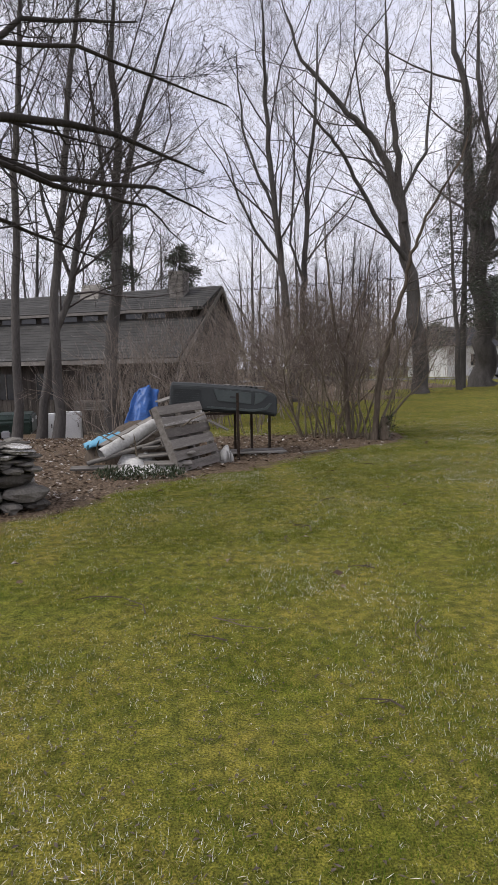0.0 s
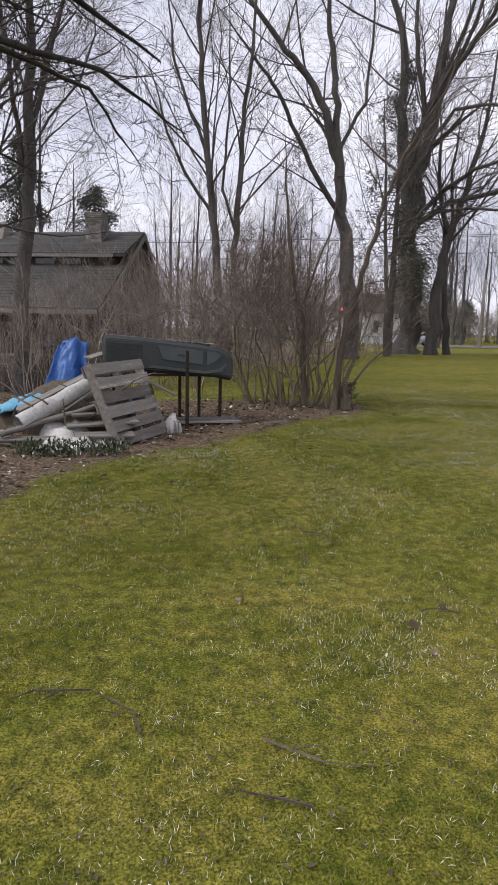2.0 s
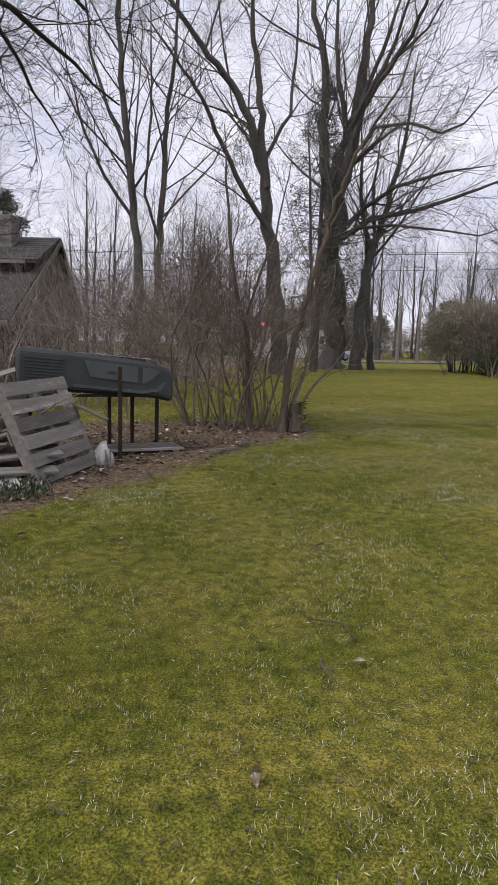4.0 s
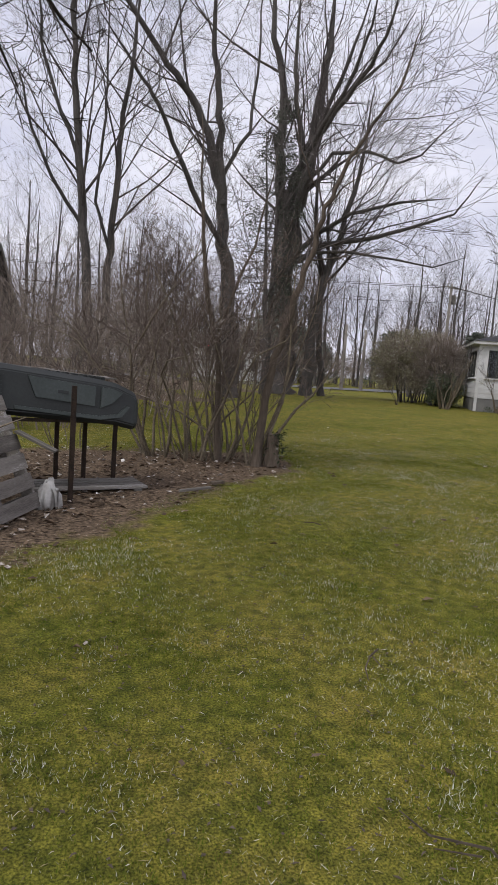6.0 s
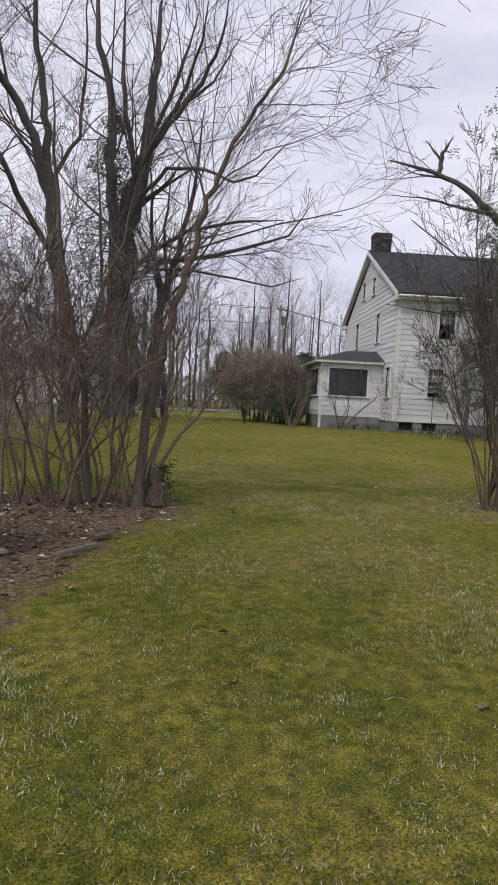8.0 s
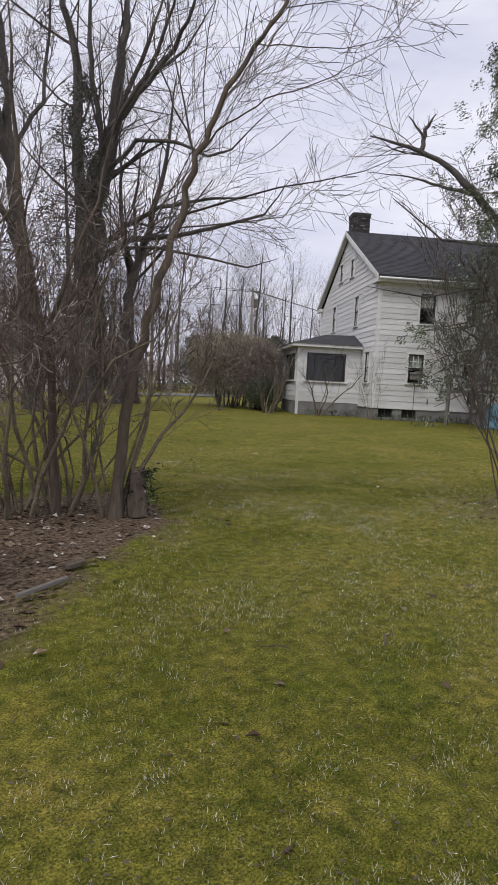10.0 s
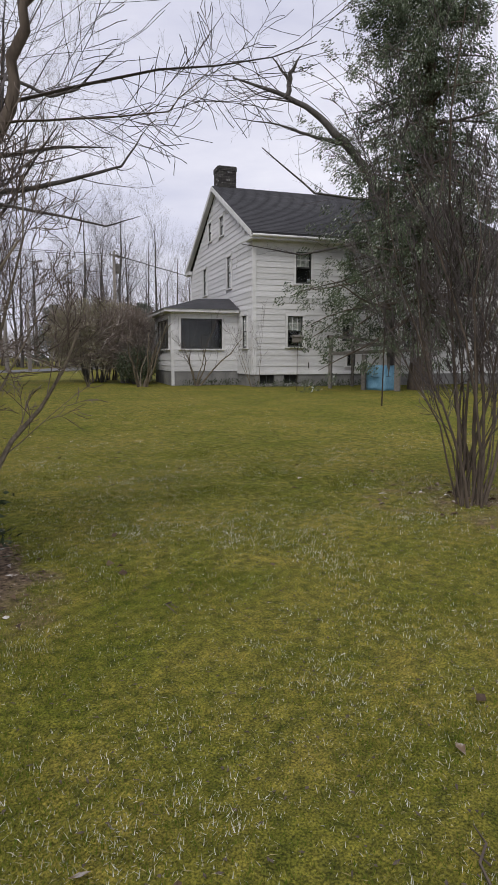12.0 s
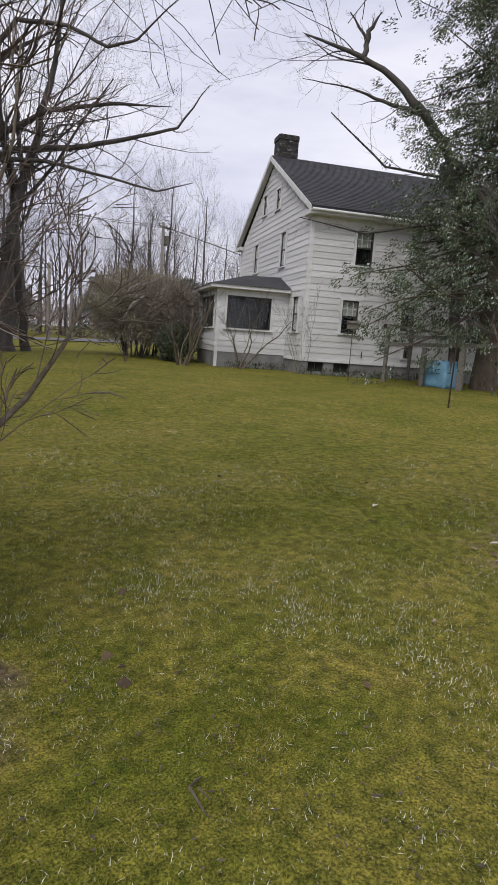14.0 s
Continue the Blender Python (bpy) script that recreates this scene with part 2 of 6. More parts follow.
# ---- mesh helpers ----
def mesh_object(name, verts, faces, material, parent=None, label="", smooth=False):
    me = bpy.data.meshes.new(name)
    me.from_pydata(verts, [], faces)
    me.materials.append(material)
    if smooth:
        me.polygons.foreach_set("use_smooth", [True] * len(me.polygons))
    me.update()
    ob = new(name, me)
    if parent is not None:
        ob.parent = parent
    if label:
        ob["label"] = label
    return ob


def part(name, bm, material, parent=None, label="", smooth=False):
    me = bpy.data.meshes.new(name)
    bm.to_mesh(me)
    bm.free()
    me.materials.append(material)
    if smooth:
        me.polygons.foreach_set("use_smooth", [True] * len(me.polygons))
    ob = new(name, me)
    if parent is not None:
        ob.parent = parent
    if label:
        ob["label"] = label
    return ob


def box(bm, x0, x1, y0, y1, z0, z1, bevel=0.0, m=None):
    r = bmesh.ops.create_cube(bm, size=1)
    vs = r["verts"]
    bmesh.ops.scale(bm, vec=(x1 - x0, y1 - y0, z1 - z0), verts=vs)
    bmesh.ops.translate(bm, vec=((x0 + x1) / 2, (y0 + y1) / 2, (z0 + z1) / 2), verts=vs)
    if bevel:
        es = list({e for v in vs for e in v.link_edges})
        q = bmesh.ops.bevel(bm, geom=es, offset=bevel, segments=2, affect="EDGES")
        vs = list({v for f in q["faces"] for v in f.verts} | {v for v in vs if v.is_valid})
    if m is not None:
        bmesh.ops.transform(bm, matrix=m, verts=[v for v in vs if v.is_valid])
    return bm


def box_part(name, dims, material, parent, bevel=0.0, label="", m=None):
    return part(name, box(bmesh.new(), *dims, bevel=bevel, m=m), material, parent, label)


def thing(name, at, rz=0.0, label="", category="", group="", kind=""):
    e = new(name)
    e.matrix_world = pose(*at, 0, 0, rz)
    return tagged(e, label, category, group, kind)


def tubes(lines, sides=5):
    """Tapered tubes along lines of (point, radius) as vertices and faces."""
    verts, faces = [], []
    for line in lines:
        pts = np.array([p for p, _ in line], float)
        rad = [r for _, r in line]
        k = 3 if rad[0] < 0.018 else 4 if rad[0] < 0.05 else sides if rad[0] < 0.12 else 8
        tan = np.gradient(pts, axis=0)
        tan /= np.linalg.norm(tan, axis=1)[:, None] + 1e-9
        ref = np.array([0.3, 0.9, 0.2]) if abs(tan[0][2]) > 0.8 else np.array([0.0, 0.1, 1.0])
        a = np.cross(tan, ref)
        a /= np.linalg.norm(a, axis=1)[:, None] + 1e-9
        b = np.cross(tan, a)
        ang = np.arange(k) * 2 * math.pi / k
        base = len(verts)
        ring = pts[:, None, :] + np.array(rad)[:, None, None] * (np.cos(ang)[None, :, None] * a[:, None, :] + np.sin(ang)[None, :, None] * b[:, None, :])
        verts.extend(map(tuple, ring.reshape(-1, 3)))
        for i in range(len(line) - 1):
            for j in range(k):
                p, q = base + i * k + j, base + i * k + (j + 1) % k
                faces.append((p, q, q + k, p + k))
        faces.append(tuple(base + (len(line) - 1) * k + j for j in range(k)))
    return verts, faces


def gz(x, y):
    """The height of the ground."""
    s = lambda a: max(0.0, min(1.0, a)) ** 2 * (3 - 2 * max(0.0, min(1.0, a)))
    dip = -1.25 * s((y - 10.5) / 15) * s((3.0 - x) / 7)
    rise = 0.18 * s(1 - (math.hypot(x - 24, y - 23) - 9) / 12)
    hollow = -0.08 * s(1 - math.hypot(x + 0.9, y - 8.9) / 2.8)
    return dip + rise + hollow + 0.03 * noise.noise((x * 0.22, y * 0.22, 0)) * s((math.hypot(x, y) - 2) / 8 + 0.3)


# ---- ground ----
def bareness(x, y):
    """1 where leaf mould lies: behind a curved edge along the stones, the pile, the stand and the shrubs."""
    edge = [(-30, -2), (-6, 2.5), (-3.2, 4.6), (-2.2, 5.7), (-1.6, 7.0), (-0.9, 7.65), (0.2, 8.7), (1.4, 9.75), (2.4, 10.35), (3.0, 10.8), (3.3, 11.8)]
    back = np.interp(x, [-30, -3.2, -1.6, 1.0, 3.3], [60, 30, 12.8, 12.5, 12.2])
    if x > 3.3:
        d = -1.0
    else:
        lo = np.interp(x, [p[0] for p in edge], [p[1] for p in edge])
        d = min(y - lo, back - y)
    wood = -1.0
    if y > 24:
        wood = min(y - 24, 7.5 - x)
    if y > 34:
        wood = max(wood, min(y - 35, 16 - x))
    d = max(d, wood)
    d2 = 0.75 - math.hypot((x - 6.75) * 1.3, y - 8.95)
    d = max(d, d2 * 0.35 - 0.2)
    return max(0.0, min(1.0, 0.5 + d * 0.55))


def build_ground():
    xs = np.unique(np.concatenate([np.linspace(-400, -30, 14), np.linspace(-30, -9, 22), np.arange(-9, 16, 0.33), np.linspace(16, 50, 35), np.linspace(50, 400, 14)]))
    ys = np.unique(np.concatenate([np.linspace(-400, -10, 14), np.linspace(-10, 0, 12), np.arange(0, 22, 0.33), np.linspace(22, 60, 39), np.linspace(60, 500, 16)]))
    verts = [(x, y, gz(x, y)) for y in ys for x in xs]
    w = len(xs)
    faces = [(j * w + i, j * w + i + 1, (j + 1) * w + i + 1, (j + 1) * w + i) for j in range(len(ys) - 1) for i in range(w - 1)]
    g = mesh_object("ground", verts, faces, M_ground, smooth=True)
    a = g.data.attributes.new("bare", "FLOAT", "POINT")
    a.data.foreach_set("value", [bareness(x, y) for x, y, _ in verts])
    return tagged(g, "mossy green and straw-coloured lawn with brown leaf mould", "ground", kind="structure")


build_ground()


def build_road():
    """A grey road behind the lawn, with a lighter verge."""
    pts = [(-10, 66), (14, 60), (24, 56), (40, 60), (60, 72), (110, 110)]
    verts, faces = [], []
    for i, (x, y) in enumerate(pts):
        d = Vector(pts[min(i + 1, len(pts) - 1)]) - Vector(pts[max(i - 1, 0)])
        nrm = Vector((-d.y, d.x)).normalized() * 3.4
        for s in (-1, 1):
            verts.append((x + s * nrm.x, y + s * nrm.y, 0.06))
        if i:
            faces.append((2 * i - 2, 2 * i - 1, 2 * i + 1, 2 * i))
    tagged(mesh_object("road", verts, faces, M_road), "pale grey asphalt road beyond the lawn", "road", kind="structure")


build_road()


# ---- trees ----
def grow(rng, start, way, length, radius, level, lines, bend=0.16, up=0.05, kids=(7, 6, 5), spread=(0.5, 1.1), taper=0.25, ratio=0.55, keep=None):
    """One limb and, on it, its side limbs; adds lines of (point, radius)."""
    n = 6 if level == 0 else 5 if level == 1 else 4
    p, d = Vector(start), Vector(way).normalized()
    line = [(tuple(p), radius)]
    for i in range(n):
        d = (d + Vector((rng.gauss(0, bend), rng.gauss(0, bend), rng.gauss(0, bend) + up))).normalized()
        p = p + d * (length / n)
        line.append((tuple(p), max(0.0028, radius * (1 - (1 - taper) * (i + 1) / n))))
    lines.append(line)
    branch_off(rng, line, length, level, lines, bend, up, kids, spread, ratio, keep)
    return line


def branch_off(rng, line, length, level, lines, bend, up, kids, spread, ratio, low=None):
    if level >= len(kids):
        return
    count = max(1, round(kids[level] * rng.uniform(0.8, 1.2)))
    lo = low if low is not None else 0.22
    for c in range(count):
        f = lo + (0.99 - lo) * (c + rng.random()) / count
        k = f * (len(line) - 1)
        i = min(int(k), len(line) - 2)
        a, b = Vector(line[i][0]), Vector(line[i + 1][0])
        at = a.lerp(b, k - i)
        r = line[i][1] * (1 - k + i) + line[i + 1][1] * (k - i)
        d = (b - a).normalized()
        side = d.orthogonal().normalized()
        side.rotate(Matrix.Rotation(rng.uniform(0, 6.283), 3, d))
        ang = rng.uniform(*spread)
        way = d * math.cos(ang) + side * math.sin(ang)
        grow(rng, at, way, length * ratio * rng.uniform(0.7, 1.25) * (1.15 - 0.5 * f), r * rng.uniform(0.2, 0.4), level + 1, lines, bend, up, kids, spread, 0.25, min(0.58, ratio * 1.18))


def bare_tree(seed, trunks, limbs=(), label="", kids=(13, 9, 7), ratio=0.45, low=0.35, up=0.05, bark=None, name="bare_tree", spread=(0.45, 1.0), group="", bend=0.16, twig_stuff=None):
    """trunks: lines of (x, y, z, radius) from the ground up; limbs: further such lines, in the crown."""
    rng = random.Random(seed)
    x0, y0 = trunks[0][0][:2]
    t = thing(name, (x0, y0, gz(x0, y0) - 0.03), 0, label, "tree", group)
    org = Vector((x0, y0, gz(x0, y0) - 0.03))
    main, twig = [], []
    for src, own in [(k, True) for k in trunks] + [(k, False) for k in limbs]:
        raw = [(Vector(p[:3]) - org, p[3]) for p in src]
        if own:
            raw[0] = (Vector((raw[0][0].x, raw[0][0].y, min(0.0, raw[0][0].z))), raw[0][1])
        fine = []
        for (a, ra), (b, rb) in zip(raw, raw[1:]):
            k = 4
            for i in range(k):
                q = a.lerp(b, i / k)
                if i or fine:
                    q = q + Vector((rng.gauss(0, 1), rng.gauss(0, 1), 0)) * (0.25 * ra + 0.01)
                fine.append((tuple(q), ra + (rb - ra) * i / k))
        fine.append((tuple(raw[-1][0]), raw[-1][1]))
        if own:
            p, r = fine[0]
            fine[0] = (p, r * 1.35)
        main.append(fine)
        ln = sum((Vector(b[0]) - Vector(a[0])).length for a, b in zip(fine, fine[1:]))
        branch_off(rng, fine, ln * (1.0 if own else 0.9), 0 if own else 1, twig, bend, up, kids, spread, ratio, low if own else 0.1)
    v, f = tubes(main, 8)
    mesh_object("trunk", v, f, bark or M_bark, t, smooth=True)
    v, f = tubes(twig, 5)
    mesh_object("crown", v, f, twig_stuff or M_twig, t, "bare crown of fine grey-brown twigs")["kind"] = "stuff"
    return t


def straight(x, y, top_x, top_y, h, r, sway=0.0):
    z = gz(x, y)
    return [(x, y, z, r), (x + (top_x - x) * 0.3 + sway, y + (top_y - y) * 0.3, z + h * 0.33, r * 0.78), (x + (top_x - x) * 0.65 - sway, y + (top_y - y) * 0.65, z + h * 0.66, r * 0.5), (top_x, top_y, z + h, r * 0.15)]

LB = "tall bare deciduous tree with grey bark at the lawn's edge"
LS = "slim bare tree with grey bark on the leafy slope"
FINE = dict(kids=(17, 9, 6, 2), bend=0.17, spread=(0.35, 0.95), up=0.05)


def limbed(seed, trunks, limbs, label, **how):
    """A bare tree whose limbs set off from its trunks and whose twigs are fine and crooked."""
    return bare_tree(seed, trunks, limbs, label, **{**FINE, **how})


# trees on the slope behind the stones and the rubbish heap
limbed(1, [[(-5.9, 16.0, -0.6, 0.125), (-5.6, 16.0, 3.8, 0.1), (-5.5, 16.0, 6.6, 0.085), (-5.3, 16.0, 8.6, 0.07), (-5.1, 16.0, 10.6, 0.05), (-5.0, 16.0, 13, 0.015)]], [], LS, low=0.3, ratio=0.39)
limbed(2, [[(-4.8, 16.0, -0.5, 0.145), (-4.7, 16.0, 2.9, 0.12), (-4.4, 16.0, 5.2, 0.1), (-4.1, 16.0, 7.9, 0.075), (-3.7, 16.0, 10.6, 0.05), (-3.6, 16.0, 13, 0.015)]], [], LS, low=0.3, ratio=0.39)
limbed(3, [[(-3.7, 18.0, -0.6, 0.23), (-3.4, 18.0, 4.0, 0.175), (-3.2, 18.0, 5.9, 0.14), (-3.1, 18.0, 8.0, 0.11), (-3.2, 18.0, 10.2, 0.075), (-2.8, 18.0, 13.5, 0.02)]],
       [[(-3.3, 18.0, 4.5, 0.08), (-3.6, 18.1, 6.7, 0.06), (-3.8, 18.2, 9.0, 0.045), (-4.1, 18.3, 11.5, 0.015)], [(-3.2, 18.0, 5.9, 0.07), (-2.6, 17.9, 8.0, 0.055), (-2.0, 17.8, 9.9, 0.038), (-1.1, 17.6, 12.2, 0.015)]], "bare forked tree before the old barn", low=0.35, ratio=0.41)
limbed(4, [[(-5.5, 17.0, -0.6, 0.145), (-5.2, 17.0, 1.7, 0.12), (-4.5, 17.0, 3.6, 0.1), (-4.1, 17.0, 5.4, 0.085), (-3.7, 17.0, 6.6, 0.06), (-2.5, 17.0, 8.4, 0.015)]], [[(-4.4, 17.0, 3.9, 0.06), (-5.1, 17.1, 6.0, 0.045), (-5.4, 17.2, 9.0, 0.015)]], "crooked bare tree leaning on the leafy slope", low=0.3, ratio=0.44)
limbed(5, [straight(-9.0, 19.0, -9.4, 19.3, 15, 0.18)], [], LS, low=0.3, ratio=0.41)
# twin-stemmed tree in the middle
limbed(6, [[(2.8, 25.0, -1, 0.19), (2.7, 25.0, 2.8, 0.16), (2.4, 25.0, 5.5, 0.14), (2.1, 25.0, 7.7, 0.12), (1.9, 25.0, 10.1, 0.1), (1.8, 25.0, 12.7, 0.07), (1.7, 25.0, 16.5, 0.02)]],
       [[(2.35, 25.0, 5.5, 0.065), (1.3, 24.9, 6.9, 0.055), (0.7, 24.8, 8.2, 0.045), (0.0, 24.7, 10.4, 0.015)], [(2.1, 25.0, 7.7, 0.065), (1.4, 25.1, 9.3, 0.055), (0.9, 25.2, 11.0, 0.045), (0.7, 25.3, 14, 0.015)]], LB, low=0.3, ratio=0.39)
limbed(7, [[(3.1, 25.5, -1, 0.15), (3.2, 25.5, 2.4, 0.13), (3.4, 25.5, 5.0, 0.12), (3.5, 25.5, 7.4, 0.1), (3.6, 25.5, 9.5, 0.08), (3.9, 25.5, 11.5, 0.06), (4.0, 25.5, 15, 0.02)]],
       [[(3.35, 25.5, 5.0, 0.06), (2.8, 25.4, 6.5, 0.05), (2.9, 25.3, 8.2, 0.045), (3.0, 25.2, 10.2, 0.034), (2.9, 25.2, 13, 0.015)]], LB, low=0.3, ratio=0.39)
# large leaning tree
limbed(8, [[(9.3, 28.0, -0.3, 0.4), (9.1, 28.0, 2.7, 0.34), (8.8, 28.0, 4.8, 0.3), (8.4, 28.0, 7.9, 0.225), (7.8, 28.0, 10.0, 0.18), (6.7, 28.0, 11.8, 0.14), (5.5, 28.0, 12.9, 0.115), (3.7, 28.0, 14.8, 0.075), (2.8, 28.0, 17.5, 0.02)]],
       [[(8.4, 28.0, 7.9, 0.165), (8.1, 28.0, 10.2, 0.15), (7.9, 28.0, 12.3, 0.125), (7.6, 28.1, 13.9, 0.1), (7.5, 28.2, 18.0, 0.02)], [(8.7, 28.0, 5.9, 0.125), (7.2, 27.7, 7.8, 0.11), (6.2, 27.5, 9.3, 0.088), (5.3, 27.3, 10.8, 0.075), (4.4, 27.2, 11.8, 0.06), (2.8, 27.0, 13.4, 0.015)],
        [(8.2, 28.0, 8.8, 0.09), (9.4, 28.2, 11.0, 0.07), (9.7, 28.3, 14.0, 0.045), (9.6, 28.3, 17.5, 0.015)]], "large bare tree leaning over with heavy rising limbs", low=0.4, ratio=0.35, kids=(16, 10, 6, 2))
# huge tree at the far edge of the lawn
limbed(9, [[(15.2, 34.5, 0, 0.68), (15.2, 34.5, 2.2, 0.6), (15.2, 34.5, 4.3, 0.55), (14.8, 34.5, 7.8, 0.48), (14.3, 34.5, 10.5, 0.31), (13.9, 34.5, 13.2, 0.25), (14.0, 34.5, 15.8, 0.2), (13.2, 34.5, 18.3, 0.15), (12.8, 34.5, 22.5, 0.03)]],
       [[(15.0, 34.5, 7.2, 0.42), (15.2, 34.5, 9.5, 0.38), (15.6, 34.5, 11.7, 0.34), (16.0, 34.5, 15.0, 0.27), (16.4, 34.5, 18.7, 0.18), (16.7, 34.5, 22.5, 0.04)], [(15.6, 34.5, 11.2, 0.165), (14.9, 34.3, 14.3, 0.135), (14.3, 34.2, 16.9, 0.11), (14.2, 34.0, 21.2, 0.03)],
        [(14.9, 34.4, 7.0, 0.2), (16.2, 33.0, 8.2, 0.155), (17.9, 31.5, 8.5, 0.12), (19.5, 30.0, 9.1, 0.09), (20.9, 28.5, 9.7, 0.055), (21.6, 27.5, 11.4, 0.015)], [(14.6, 34.4, 8.5, 0.15), (14.9, 33.0, 11.1, 0.11), (15.4, 31.5, 12.3, 0.09), (16.5, 30.0, 12.2, 0.075), (17.2, 28.5, 11.4, 0.06), (17.7, 27.5, 11.6, 0.045), (18.8, 26.5, 13.2, 0.015)],
        [(14.4, 34.4, 10.3, 0.185), (14.7, 33.0, 12.7, 0.155), (15.5, 31.5, 14.4, 0.125), (16.2, 30.0, 16.0, 0.1), (16.1, 28.5, 17.1, 0.07), (15.8, 27.5, 19, 0.015)], [(14.9, 34.4, 7.2, 0.17), (15.9, 33.0, 8.8, 0.138), (16.8, 31.5, 9.6, 0.106), (18.7, 30.0, 10.2, 0.07), (20.5, 28.5, 10.4, 0.015)],
        [(14.5, 34.4, 9.6, 0.17), (14.6, 33.0, 12.1, 0.139), (14.6, 31.5, 13.2, 0.12), (15.1, 30.0, 15.0, 0.09), (15.1, 28.5, 16.9, 0.055), (14.7, 27.5, 18.2, 0.015)], [(14.9, 34.4, 7.0, 0.14), (15.6, 33.0, 7.7, 0.107), (16.7, 31.5, 7.7, 0.075), (18.7, 30.0, 7.4, 0.055), (19.9, 28.5, 7.0, 0.04), (21.0, 27.5, 7.5, 0.012)],
        [(15.5, 34.4, 11.3, 0.14), (15.6, 33.4, 14.2, 0.125), (16.2, 32, 17.0, 0.09), (16.6, 31, 20.0, 0.02)], [(15.9, 34.4, 14.0, 0.13), (17.4, 33.6, 16.5, 0.1), (18.9, 32.8, 18.0, 0.06), (20.0, 32.0, 20.5, 0.02)]],
       "huge bare tree with rising stems and wide drooping limbs", kids=(8, 12, 7, 2), low=0.5, ratio=0.35)
limbed(10, [[(15.9, 33.0, 0, 0.36), (15.95, 33.0, 2.2, 0.3), (16.1, 33.0, 4.8, 0.26), (16.6, 33.0, 7.1, 0.2), (17.3, 33.0, 9.0, 0.16), (18.1, 33.0, 12.1, 0.11), (18.6, 33.0, 17, 0.02)]], [[(16.6, 33.0, 7.1, 0.1), (16.4, 33.1, 10, 0.07), (16.9, 33.2, 13.5, 0.02)]], LB, low=0.35, ratio=0.39)
limbed(11, [[(17.2, 33.5, 0, 0.19), (16.8, 33.5, 3.1, 0.16), (16.5, 33.5, 6.3, 0.14), (15.9, 33.5, 9.6, 0.1), (15.7, 33.5, 14, 0.02)]], [], LB, low=0.35, ratio=0.39)
limbed(12, [straight(12.2, 30.6, 11.2, 30.4, 12, 0.13)], [], LB, low=0.25, ratio=0.41)
limbed(24, [straight(26.5, 52.0, 26.8, 52.0, 11, 0.2)], [], "bare tree beside the road", low=0.2, ratio=0.45)
limbed(25, [straight(33.5, 46.0, 33.8, 46.2, 12, 0.16)], [], "bare tree beside the road", low=0.2, ratio=0.45)


# limbs of the old fruit tree beside the stones
bare_tree(13, [[(-4.9, 3.2, 0, 0.2), (-4.8, 3.4, 1.6, 0.17), (-4.4, 3.9, 2.8, 0.13), (-4.0, 4.2, 3.6, 0.07)]],
          [[(-4.6, 3.6, 2.4, 0.08), (-3.6, 4.6, 3.5, 0.058), (-2.6, 5.8, 4.0, 0.045), (-1.7, 6.7, 4.15, 0.032), (-0.7, 8.0, 4.1, 0.01)],
           [(-4.4, 3.9, 2.8, 0.07), (-3.4, 4.9, 3.65, 0.05), (-2.4, 6.3, 3.55, 0.036), (-1.3, 7.4, 3.75, 0.022), (-0.4, 8.3, 3.5, 0.008)],
           [(-4.3, 4.0, 3.0, 0.06), (-3.2, 4.9, 3.9, 0.04), (-2.4, 5.6, 4.8, 0.026), (-1.4, 6.6, 5.3, 0.01)],
           [(-4.5, 3.7, 2.6, 0.055), (-3.5, 5.2, 3.2, 0.038), (-2.8, 6.8, 3.1, 0.022), (-2.0, 7.9, 2.9, 0.008)],
           [(-4.3, 4.0, 3.0, 0.06), (-3.6, 5.4, 3.9, 0.04), (-3.0, 7.0, 4.4, 0.025), (-1.8, 8.4, 4.5, 0.008)],
           [(-4.2, 4.1, 3.2, 0.05), (-3.3, 4.9, 4.3, 0.03), (-1.9, 5.7, 4.6, 0.02), (-0.4, 6.8, 4.5, 0.008)],
           [(-3.3, 4.95, 3.62, 0.045), (-2.2, 5.7, 3.3, 0.03), (-1.4, 6.9, 3.4, 0.018), (-0.9, 8.2, 3.1, 0.007)]],
          label="old fruit tree with dark spreading bare limbs", kids=(6, 12, 8, 2), low=0.6, up=0.03, ratio=0.3, bark=M_darkbark, bend=0.2, spread=(0.4, 1.15), twig_stuff=M_darkbark)


# ---- woods beyond ----
def woods():
    rng = random.Random(77)
    kinds = []
    for k in range(4):
        h = (15, 18, 13, 16)[k]
        x, y = 6 + 3 * k, 62 + 4 * k
        kinds.append(bare_tree(40 + k, [straight(x, y, x + rng.uniform(-1, 1), y, h, 0.2)], label="bare woodland tree with a fine twiggy crown", kids=(16, 8, 5), low=0.2, up=0.1, spread=(0.35, 0.85), group="woodland trees"))
    spots = []
    for i in range(100):
        a = rng.uniform(-0.62, 1.15)
        d = rng.uniform(38, 85)
        x, y = d * math.sin(a), d * math.cos(a)
        if x > 10 and y < 58 or x > 18 and d < 76 or (-14 < x < 6 and y < 40):
            continue
        spots.append((x, y))
    for i in range(70):
        a, d = rng.uniform(0.22, 1.2), rng.uniform(88, 125)
        spots.append((d * math.sin(a), d * math.cos(a)))
    for x, y in spots:
        s = rng.uniform(0.75, 1.15)
        t = copy_thing(rng.choice(kinds), pose(x, y, gz(x, y) - 0.05, 0, 0, rng.uniform(0, 360)))
        t.scale = (s, s, s)


woods()


